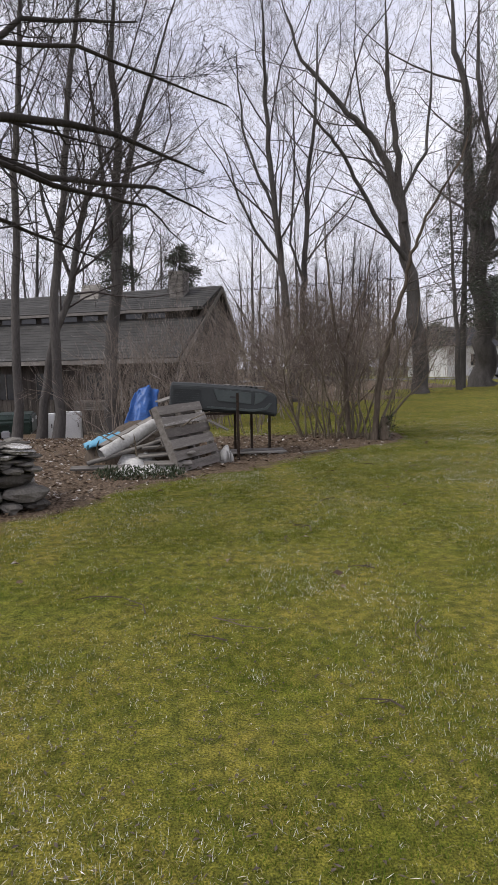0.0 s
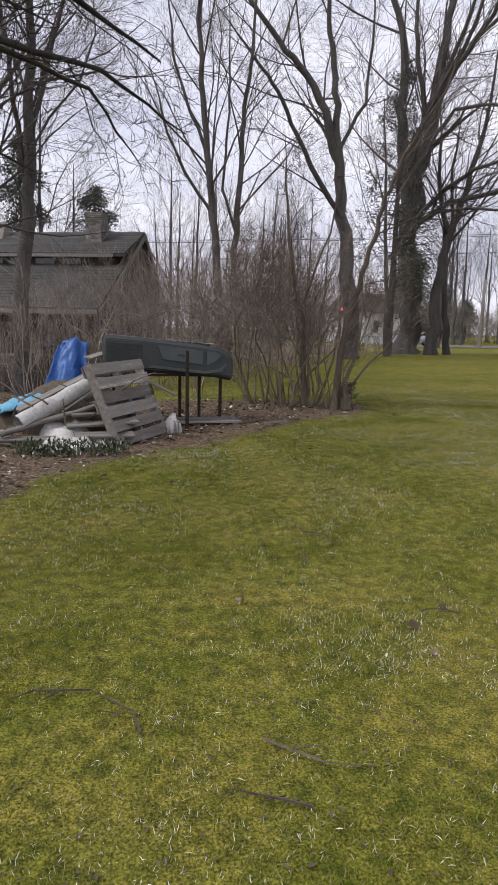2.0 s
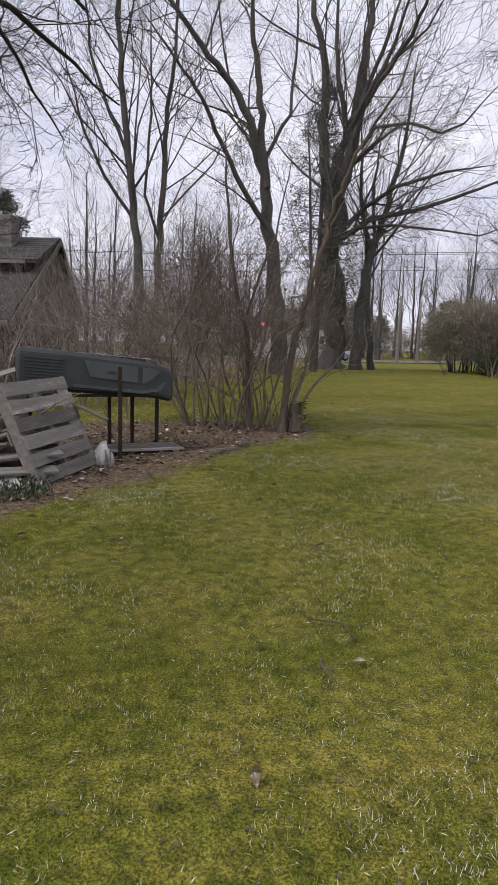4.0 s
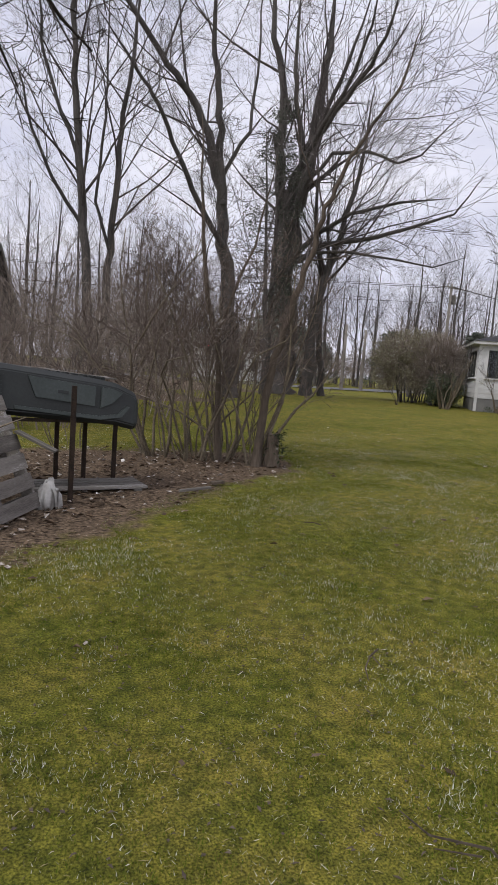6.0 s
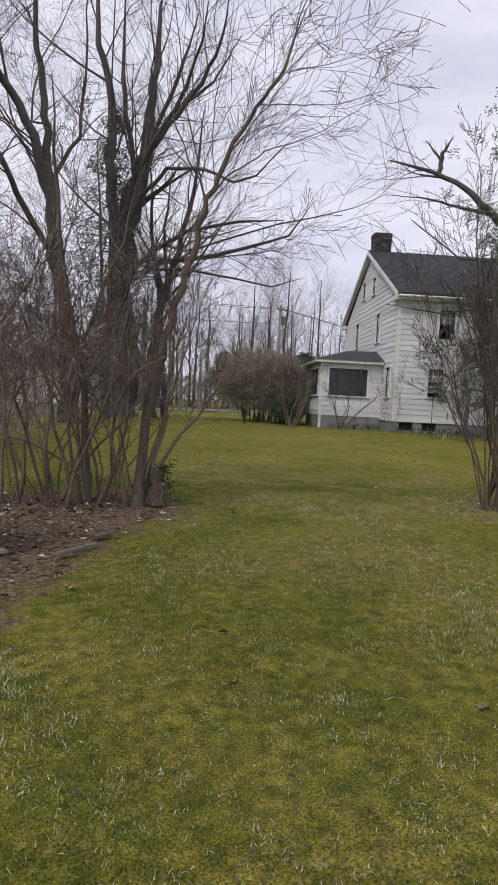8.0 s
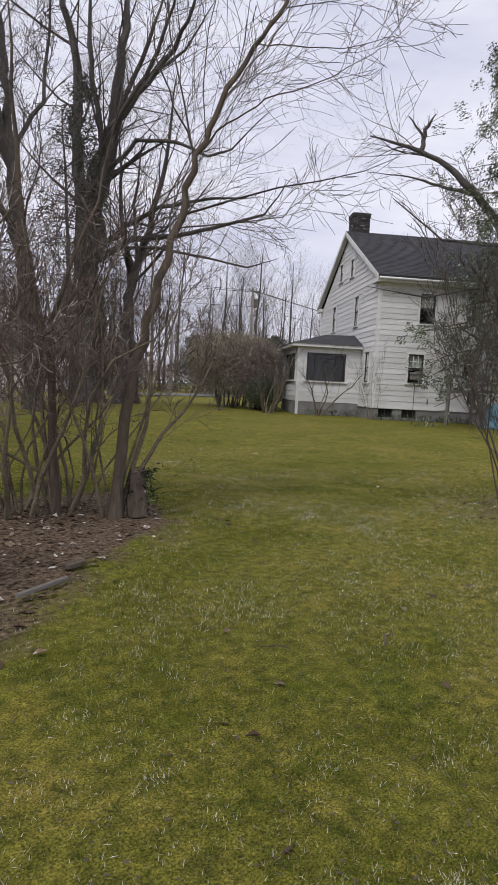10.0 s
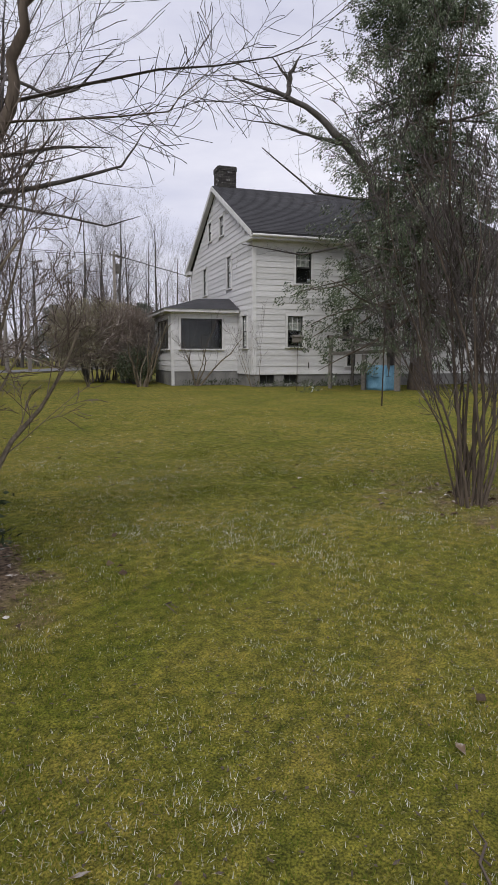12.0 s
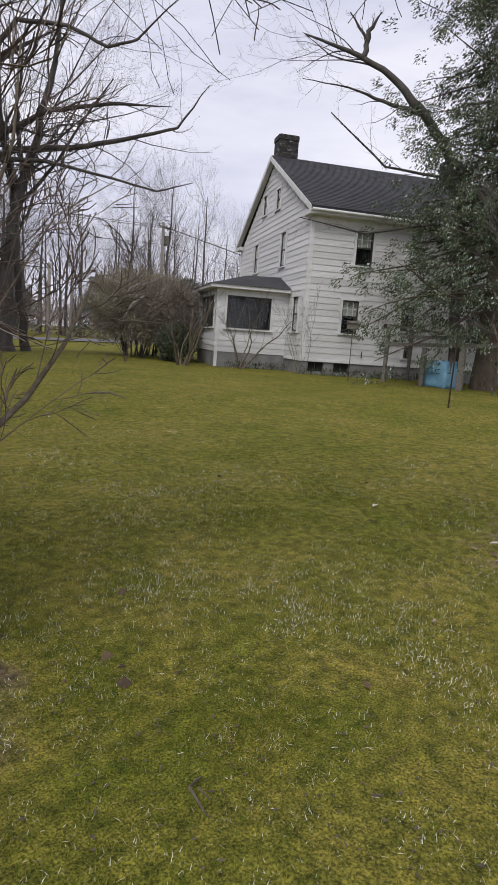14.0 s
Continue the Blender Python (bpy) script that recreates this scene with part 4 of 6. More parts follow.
def white_house():
    h = thing("house", HC, HRZ, "white two-storey clapboard farmhouse with a dark shingle roof", "house")
    mid = H_W / 2
    side_holes = [(1.496, 2.169, 1.64, 2.9), (1.834, 2.522, 4.22, 5.5), (3.985, 4.552, 1.9, 2.84), (4.25, 4.65, 0.85, 1.35), (6.9, 7.6, 1.64, 2.9), (6.2, 6.9, 4.22, 5.5), (9.6, 10.3, 1.64, 2.9), (9.6, 10.3, 4.22, 5.5)]
    base_holes = [(0.3, 0.95, 0.12, 0.48), (1.35, 2.0, 0.12, 0.48)]
    gab_holes = [(3.14, 3.84, 4.3, 5.72), (7.74, 8.44, 4.4, 5.75), (4.44, 5.06, 6.85, 7.72), (6.66, 7.28, 6.95, 7.85), (0.75, 1.45, 1.6, 2.95)]
    fnd = wall_mesh(h, "foundation", ("side", 0.0), 0, H_L, -0.4, FOUND, base_holes, 0.3, M_found)
    fnd["label"] = "grey parged stone foundation"
    wall_mesh(h, "foundation", ("gable", 0.0), 0.3, H_W, -0.4, FOUND, [], 0.3, M_found)
    box_part("foundation", (H_L - 0.3, H_L, 0.3, H_W, -0.4, FOUND), M_found, h)
    box_part("foundation", (0.3, H_L - 0.3, H_W - 0.3, H_W, -0.4, FOUND), M_found, h)
    for p, q, r, s in base_holes:
        # the basement's shade is a near-black sheet set into the opening
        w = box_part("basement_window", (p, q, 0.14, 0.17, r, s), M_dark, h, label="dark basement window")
        for c in (p + 0.02, (p + q) / 2, q - 0.02):
            box_part("bar", (c - 0.015, c + 0.015, 0.1, 0.135, r, s), M_sash, w)
    sw = wall_mesh(h, "wall", ("side", 0.0), 0, H_L, FOUND, EAVE, side_holes, 0.15)
    boards(sw, ("side", 0.0), 0.12, H_L, FOUND, EAVE, [(a - 0.1, b + 0.1, c - 0.08, d + 0.12) for a, b, c, d in side_holes])
    gw = wall_mesh(h, "wall", ("gable", 0.0), 0.15, H_W, FOUND, EAVE, [q for q in gab_holes if q[3] < EAVE], 0.15)
    # gable triangle in strips between the attic windows
    slope = (RIDGE - EAVE) / mid
    lim = lambda z: (max(0.0, (z - EAVE) / slope), H_W - max(0.0, (z - EAVE) / slope))
    bm = bmesh.new()
    z = EAVE
    while z < RIDGE - 0.1:
        lo, hi = lim(z + 0.1)
        cuts = [(lo, hi)]
        for p, q, r, s in gab_holes[2:4]:
            if r < z + 0.05 < s:
                cuts = [c for a, b in cuts for c in (((a, p), (q, b)) if a < p and q < b else ((a, b),))]
        for a, b in cuts:
            if b > a:
                box(bm, 0.0, 0.15, a, b, z, z + 0.1)
        z += 0.1
    part("gable", bm, M_clap, h)
    boards(gw, ("gable", 0.0), 0.12, H_W - 0.12, FOUND, RIDGE - 0.2, [(a - 0.1, b + 0.1, c - 0.08, d + 0.12) for a, b, c, d in gab_holes], lambda z: (max(0.12, lim(z)[0]), min(H_W - 0.12, lim(z)[1])))
    box_part("wall", (0.15, H_L, H_W - 0.15, H_W, FOUND, EAVE), M_clap, h)
    box_part("wall", (H_L - 0.15, H_L, 0.15, H_W - 0.15, FOUND, EAVE), M_clap, h)
    # corner boards, frieze, eaves
    cb = bmesh.new()
    box(cb, -0.035, 0.12, -0.04, -0.001, FOUND, EAVE), box(cb, -0.04, -0.001, 0.0, 0.12, FOUND, EAVE)
    part("corner_board", cb, M_trim, h)
    box_part("corner_board", (-0.04, -0.001, H_W - 0.12, H_W, FOUND, EAVE), M_trim, h)
    box_part("water_table", (-0.04, H_L, -0.05, -0.001, FOUND - 0.1, FOUND + 0.01), M_trim, h)
    box_part("water_table", (-0.05, -0.001, 0.0, H_W, FOUND - 0.1, FOUND + 0.01), M_trim, h)
    box_part("frieze", (-0.02, H_L, -0.045, -0.031, EAVE - 0.22, EAVE), M_trim, h)
    sof = box_part("eave", (-0.04, H_L + 0.2, -0.42, 0.0, EAVE, EAVE + 0.13), M_trim, h, 0.01, "white boxed eave with a gutter")
    v, f = tubes([[((-0.2, -0.47, EAVE + 0.13), 0.06), ((H_L + 0.35, -0.46, EAVE + 0.1), 0.06)]], 6)
    mesh_object("gutter", v, f, M_trim, sof, smooth=True)
    box_part("eave_return", (-0.24, -0.041, -0.42, 0.45, EAVE - 0.02, EAVE + 0.17), M_trim, h, 0.01)
    box_part("eave_return", (-0.24, -0.041, H_W - 0.45, H_W + 0.42, EAVE - 0.02, EAVE + 0.17), M_trim, h, 0.01)
    # roof
    o = 0.45
    ez = EAVE + 0.16 - 0.02
    rf_ = part("roof", prism([(-o, ez), (mid, RIDGE + 0.02), (H_W + o, ez), (H_W + o, ez + 0.12), (mid, RIDGE + 0.18), (-o, ez + 0.12)], -0.22, H_L + 0.22), M_shingle, h, "dark grey asphalt shingle roof")
    sl = Vector((0, mid + o, RIDGE + 0.18 - ez - 0.12))
    shingles(rf_, (-0.23, -o - 0.01, ez + 0.12), (1, 0, 0), sl, int(sl.length / 0.2), H_L + 0.46, M_shingle, 0.2)
    rk = bmesh.new()
    for s in (0, 1):
        prof = [(-o, ez - 0.08), (mid, RIDGE - 0.06), (mid, RIDGE + 0.16), (-o, ez + 0.13)]
        if s:
            prof = [(H_W - y, z) for y, z in prof]
        t2 = prism(prof, -0.26, -0.223)
        me = bpy.data.meshes.new("tmp")
        t2.to_mesh(me)
        t2.free()
        rk.from_mesh(me)
        bpy.data.meshes.remove(me)
    part("rake_board", rk, M_trim, h)
    part("soffit", prism([(-o, ez - 0.06), (mid, RIDGE - 0.04), (H_W + o, ez - 0.06), (H_W + o, ez - 0.01), (mid, RIDGE + 0.01), (-o, ez - 0.01)], -0.22, -0.035), M_trim, h)
    brick_chimney(h, 0.1, 0.95, mid - 0.1, mid + 0.75, RIDGE - 0.5, 10.3, M_brick)
    brick_chimney(h, 8.4, 9.3, mid - 0.4, mid + 0.45, RIDGE - 0.5, 10.2, M_brick)
    # windows
    for i, (a, b, c, d) in enumerate(side_holes):
        sash_window(h, ("side", 0.0), a, b, c + 0.02, d, grid=i != 3, curtain=i in (0, 1))
    for i, (a, b, c, d) in enumerate(gab_holes):
        sash_window(h, ("gable", 0.0), a, b, c + 0.02, d)
    # porch with its wide window and hipped roof
    px0, py0, py1, ptop = -2.97, 2.12, 6.4, 3.1
    hole = (-2.568, -0.737, 1.58, 2.85)
    pf = wall_mesh(h, "porch_wall", ("side", py0), px0, 0, FOUND, ptop, [hole], 0.12)
    pf["label"] = "white clapboard porch front"
    boards(pf, ("side", py0), px0 + 0.1, -0.04, FOUND, ptop, [(hole[0] - 0.1, hole[1] + 0.1, hole[2] - 0.08, ptop)])
    box_part("porch_frieze", (px0, -0.04, py0 - 0.02, py0 - 0.001, hole[3] + 0.1, ptop), M_trim, h)
    sash_window(h, ("side", py0), *hole, grid=False, mullions=(hole[0] + 0.4, hole[1] - 0.45))
    ph = (py0 + 0.5, py0 + 3.4, 1.58, 2.85)
    pw = wall_mesh(h, "porch_wall", ("gable", px0), py0 + 0.12, py1, FOUND, ptop, [ph], 0.12)
    boards(pw, ("gable", px0), py0 + 0.02, py1, FOUND, ptop, [(ph[0] - 0.1, ph[1] + 0.1, ph[2] - 0.08, ph[3] + 0.12)])
    sash_window(h, ("gable", px0), *ph, grid=False, mullions=(ph[0] + 1.0, ph[1] - 1.0))
    box_part("porch_wall", (px0 + 0.12, 0, py1 - 0.12, py1, FOUND, ptop), M_clap, h)
    fb = bmesh.new()
    box(fb, px0, -0.01, py0, py0 + 0.2, -0.4, FOUND), box(fb, px0, px0 + 0.2, py0 + 0.2, py1, -0.4, FOUND)
    part("porch_foundation", fb, M_found, h)
    box_part("corner_board", (px0 - 0.03, px0 + 0.1, py0 - 0.035, py0 - 0.001, 0.0, ptop), M_trim, h)
    box_part("porch_eave", (px0 - 0.35, -0.05, py0 - 0.35, py1 + 0.3, ptop, ptop + 0.14), M_trim, h, 0.01)
    rb = bmesh.new()
    e = [rb.verts.new(p) for p in [(px0 - 0.4, py0 - 0.4, ptop + 0.14), (-0.05, py0 - 0.4, ptop + 0.14), (-0.05, py1 + 0.35, ptop + 0.14), (px0 - 0.4, py1 + 0.35, ptop + 0.14), (-0.05, py0 + 1.3, ptop + 0.75), (-0.05, py1 - 1.3, ptop + 0.75), (px0 + 1.5, py0 + 1.5, ptop + 0.72), (px0 + 1.5, py1 - 1.5, ptop + 0.72)]]
    for q in ((0, 1, 4, 6), (3, 0, 6, 7), (2, 3, 7, 5), (6, 4, 5, 7), (1, 0, 3, 2), (1, 2, 5, 4)):
        rb.faces.new([e[i] for i in q])
    bmesh.ops.recalc_face_normals(rb, faces=rb.faces)
    part("porch_roof", rb, M_shingle, h, "dark shingled low hip roof")
    # fittings on the side wall
    v, f = tubes([[((3.35, -0.06, 2.05), 0.1), ((3.35, -0.12, 2.05), 0.1)]], 8)
    mesh_object("meter", v, f, M_iron, h, "round dark electric meter")
    v, f = tubes([[((2.45, -0.06, 0.75), 0.02), ((2.45, -0.06, 1.0), 0.02)]], 5)
    mesh_object("tap", v, f, M_iron, h)
    return h


white_house()

# ---- the old barn-like house on the slope ----
def old_barn():
    g0 = -1.25
    b = thing("old_house", (-4.95, 28.6, g0), -22.0, "long dark weathered house with a grey roof and a stone chimney", "house")
    # local: x along the ridge, y away; front eave at y = -3.4
    x0, x1 = -14.0, 4.6
    eave, low_top, clere, ridge = 3.05, 4.75, 5.15, 6.25
    for nm, dims in (("wall", (x0, x1, -3.0, -2.8, 0, eave)), ("wall", (x0, x1, 3.6, 3.8, 0, eave)), ("wall", (x0, x0 + 0.2, -2.8, 3.6, 0, eave))):
        box_part(nm, dims, M_barnwall, b)
    # boards on the front wall
    fw = box_part("wall", (x1 - 0.2, x1, -2.8, 3.6, 0, eave), M_barnwall, b)
    for i in range(84):
        xa = x0 + (x1 - x0) * i / 84
        box_part("board", (xa + 0.008, xa + (x1 - x0) / 84 - 0.008, -3.03, -3.001, 0.1, eave), M_barnwall, fw)
    for xa in (-12.0, -9.0, -6.4, -4.2, -2.2, 0.3, 2.4):
        w = box_part("window", (xa, xa + 0.9, -3.07, -3.032, 1.5, 2.6), M_carglass, b, label="dark old window")
        for k in (0.0, 0.43, 0.86):
            box_part("window_bar", (xa + k, xa + k + 0.04, -3.1, -3.071, 1.5, 2.6), M_greywood, w)
    r = part("roof", prism([(-3.6, eave - 0.05), (-0.9, low_top), (-0.9, low_top + 0.12), (-3.6, eave + 0.1)], x0 - 0.3, x1 + 0.2), M_barnroof, b, "grey weathered lower roof slope")
    sl = Vector((0, 2.7, low_top - eave + 0.02))
    shingles(r, (x0 - 0.3, -3.61, eave + 0.1), (1, 0, 0), sl, 14, x1 - x0 + 0.5, M_barnroof, sl.length / 14)
    box_part("fascia", (x0 - 0.3, x1 + 0.2, -3.66, -3.605, eave - 0.1, eave + 0.07), M_greybrick, b)
    cw = box_part("clerestory_wall", (x0 + 1.6, x1 - 0.4, -0.9, -0.75, low_top + 0.1, clere + 0.05), M_barnwall, b)
    for i in range(14):
        xa = x0 + 1.9 + i * 1.1
        box_part("clerestory_window", (xa, xa + 0.8, -0.94, -0.905, low_top + 0.16, clere - 0.02), M_carglass, cw)
    box_part("fascia", (x0 + 1.4, x1 - 0.2, -1.2, -1.15, clere, clere + 0.12), M_greybrick, b)
    r2 = part("roof", prism([(-1.15, clere + 0.02), (1.2, ridge), (4.2, eave + 0.3), (4.2, eave + 0.42), (1.2, ridge + 0.14), (-1.15, clere + 0.14)], x0 + 1.4, x1 + 0.25), M_barnroof, b, "grey weathered upper roof slope")
    sl = Vector((0, 2.35, ridge - clere))
    shingles(r2, (x0 + 1.4, -1.16, clere + 0.14), (1, 0, 0), sl, 10, x1 - x0 - 1.15, M_barnroof, sl.length / 10)
    part("gable", prism([(-3.0, eave), (-0.9, low_top), (1.2, ridge), (3.8, eave)], x1 - 0.15, x1), M_barnwall, b)
    part("gable", prism([(-3.0, eave), (-0.9, low_top), (1.2, ridge), (3.8, eave)], x0 + 1.5, x0 + 1.65), M_barnwall, b)
    part("rake_board", prism([(-3.6, eave - 0.15), (1.2, ridge - 0.12), (4.2, eave + 0.1), (4.2, eave + 0.32), (1.2, ridge + 0.1), (-3.6, eave + 0.02)], x1 + 0.26, x1 + 0.3), M_greywood, b)
    brick_chimney(b, 2.8, 3.45, 0.0, 0.65, 4.6, 7.0, M_greybrick)
    # small dormer peak
    part("dormer", prism([(0.2, 5.5), (0.7, 6.75), (1.9, 6.1), (1.9, 5.5)], -2.1, -1.1), M_greywood, b, "pale dormer gable")
    return b


old_barn()


# ---- black moulded tub on its iron stand ----
def tub_on_stand():
    st = thing("iron_stand", (-0.48, 9.95, gz(-0.4, 9.95)), 3, "tall dark rusty iron stand with thin legs", "stand")
    legs = [(0.2, -0.6), (0.24, 0.36), (0.54, 0.36), (0.86, 0.3), (-0.75, 0.3)]
    for x, y in legs:
        z = gz(-0.4 + x, 9.95 + y) - gz(-0.4, 9.95)
        top = 1.1 if y < -0.5 else 0.76
        part("leg", box(bmesh.new(), x - 0.022, x + 0.022, y - 0.022, y + 0.022, z - 0.03, top, 0.004), M_iron, st)
    for y in (-0.3, 0.33):
        box_part("rail", (-0.8, 0.85, y - 0.02, y + 0.02, 0.725, 0.758), M_iron, st, 0.003)
    tb = thing("moulded_tub", (-0.48, 9.95, gz(-0.4, 9.95) + 0.76), 3, "black moulded plastic truck liner upturned on the stand", "tub")
    tb.rotation_euler = (0, radians(4.0), radians(3))
    # shell: a long box with rounded ends, front leaning in
    bm = bmesh.new()
    secs = [(-0.93, 0.86, 0.10, 0.36), (-0.9, 1.0, 0.0, 0.47), (-0.4, 1.0, 0.0, 0.47), (0.42, 1.0, 0.0, 0.44), (0.66, 1.0, 0.0, 0.42), (0.86, 1.0, -0.03, 0.35), (0.9, 0.94, 0.0, 0.3)]
    rings = []
    for x, s, z0, z1 in secs:
        y0, y1 = -0.38 * s, 0.38 * s
        rings.append([bm.verts.new((x, y, z)) for y, z in ((y0, z0 + 0.05), (y0 + 0.04, z0), (y1 - 0.04, z0), (y1, z0 + 0.05), (y1 - 0.03, z1 - 0.05), (y1 - 0.1, z1), (y0 + 0.14, z1), (y0 + 0.06, z1 - 0.05))])
    for a, b in zip(rings, rings[1:]):
        for i in range(8):
            j = (i + 1) % 8
            bm.faces.new((a[i], a[j], b[j], b[i]))
    bm.faces.new(rings[0][::-1]), bm.faces.new(rings[-1])
    bmesh.ops.recalc_face_normals(bm, faces=bm.faces)
    bmesh.ops.bevel(bm, geom=[e for e in bm.edges if e.calc_face_angle(0) > 0.5], offset=0.012, segments=2, affect="EDGES")
    part("shell", bm, M_black, tb, smooth=False)
    lean = math.atan2(0.06, 0.4)

    def front(name, outline, depth, material):
        """A raised shape on the leaning front: outline in x, z."""
        b2 = bmesh.new()
        yf = lambda z: -0.383 + 0.06 * (z - 0.05) / 0.37
        a = [b2.verts.new((x, yf(z) - depth, z)) for x, z in outline]
        c = [b2.verts.new((x, yf(z) + 0.02, z)) for x, z in outline]
        b2.faces.new(a)
        for i in range(len(a)):
            j = (i + 1) % len(a)
            b2.faces.new((a[i], a[j], c[j], c[i]))
        bmesh.ops.recalc_face_normals(b2, faces=b2.faces)
        return part(name, b2, material, tb)

    front("front_panel", [(-0.12, 0.2), (0.44, 0.17), (0.44, 0.36), (-0.2, 0.39)], 0.012, M_panel)["label"] = "worn grey moulded panel"
    front("front_panel", [(0.5, 0.16), (0.62, 0.22), (0.72, 0.33), (0.6, 0.36), (0.5, 0.36)], 0.012, M_panel)
    front("badge", [(0.08, 0.26), (0.18, 0.255), (0.18, 0.285), (0.08, 0.29)], 0.016, M_black)
    front("bead", [(-0.3, 0.1), (0.5, 0.08), (0.68, 0.12), (0.76, 0.2), (0.8, 0.2), (0.72, 0.09), (0.5, 0.045), (-0.3, 0.07)], 0.014, M_panel)
    for k in range(8):
        front("rib", [(-0.86, 0.11 + k * 0.036), (-0.42, 0.11 + k * 0.036), (-0.42, 0.128 + k * 0.036), (-0.86, 0.128 + k * 0.036)], 0.012, M_black)
    for k in range(9):
        x = -0.2 + k * 0.09
        box_part("rib", (x, x + 0.04, -0.2, 0.26, 0.42, 0.462), M_black, tb, 0.006)
    cv = thing("scrap_mat", (-0.15, 10.1, gz(-0.4, 9.95) + 1.215), 6, "faded grey rubber mat on the tub", "mat")
    vs, fs = [], []
    for j in range(5):
        for i in range(9):
            vs.append((-0.45 + i * 0.11, -0.13 + j * 0.09, 0.02 + 0.02 * noise.noise((i * 0.7, j * 0.9, 3)) - 0.0085 * i))
    for j in range(4):
        for i in range(8):
            fs.append((j * 9 + i, j * 9 + i + 1, j * 9 + i + 10, j * 9 + i + 9))
    ob = mesh_object("mat_sheet", vs, fs, M_greywood, cv)
    md = ob.modifiers.new("thick", "SOLIDIFY")
    md.thickness = 0.015
    fl = thing("wood_slats", (0.05, 9.95, gz(0.05, 9.95)), 4, "grey weathered slatted board lying under the stand", "board")
    for k in range(4):
        box_part("slat", (-0.65, 0.55, -0.25 + k * 0.13, -0.14 + k * 0.13, 0.03, 0.055), M_greywood, fl, 0.004)
    for x in (-0.55, 0.4):
        box_part("batten", (x, x + 0.08, -0.27, 0.27, -0.01, 0.029), M_greywood, fl, 0.004)


tub_on_stand()


# ---- pallet leaning on the heap ----
def pallet():
    # leans back towards the heap
    a, b = Vector((-1.15, 8.2, -0.1)), Vector((-0.52, 9.2, -0.07))
    ex = (b - a).normalized()
    back = Vector((-ex.y, ex.x, 0))
    ez = (Vector((0, 0, 1)) * math.cos(radians(22.5)) + back * math.sin(radians(22.5))).normalized()
    ny = ez.cross(ex).normalized()
    m = Matrix((ex, ny, ez)).transposed().to_4x4()
    m.translation = a + Vector((0, 0, 0.02))
    p = new("pallet")
    p.matrix_world = m
    tagged(p, "weathered grey wooden pallet leaning on the heap", "pallet")
    w, hgt = 1.17, 1.06
    rng = random.Random(8)
    for s, side in ((-0.0, "front"), (0.12, "rear")):
        n = 6 if side == "front" else 3
        for k in range(n):
            z = 0.02 + (hgt - 0.15) * k / (n - 1)
            box_part("slat", (rng.uniform(-0.01, 0.01), w + rng.uniform(-0.012, 0.012), s - 0.02 if s <= 0 else s, s if s <= 0 else s + 0.02, z, z + 0.142 + rng.uniform(-0.008, 0.006)), M_pallet, p, 0.003)
    for x in (0.01, w / 2 - 0.02, w - 0.05):
        box_part("stringer", (x, x + 0.04, 0.002, 0.118, 0.0, hgt + 0.02), M_pallet, p, 0.003)


pallet()


def sheet(name, at, rz, size, n, height, material, label, category, seed, thick=0.008):
    """A crumpled sheet. height(u, v): its shape over the unit square."""
    t = thing(name, at, rz, label, category)
    rng = random.Random(seed)
    vs, fs = [], []
    for j in range(n + 1):
        for i in range(n + 1):
            u, v = i / n, j / n
            x, y, z = height(u, v)
            c = 0.05 * noise.noise((u * 6 + seed, v * 6, 0.3)) + 0.02 * noise.noise((u * 17, v * 17 + seed, 2))
            vs.append((x * size[0] + c, y * size[1] + c * 0.6, z * size[2] + c))
    for j in range(n):
        for i in range(n):
            fs.append((j * (n + 1) + i, j * (n + 1) + i + 1, (j + 1) * (n + 1) + i + 1, (j + 1) * (n + 1) + i))
    ob = mesh_object("cloth", vs, fs, material, t, smooth=True)
    md = ob.modifiers.new("thick", "SOLIDIFY")
    md.thickness = thick
    return t


def plank(name, a, b, w, h, material, label, category="board", roll=0.0, group=""):
    d = Vector(b) - Vector(a)
    t = new(name)
    t.matrix_world = Matrix.Translation(a) @ d.to_track_quat("X", "Z").to_matrix().to_4x4() @ pose(0, 0, 0, roll)
    tagged(t, label, category, group)
    box_part("timber", (0, d.length, -w / 2, w / 2, -h / 2, h / 2), material, t, min(w, h) * 0.12)
    return t


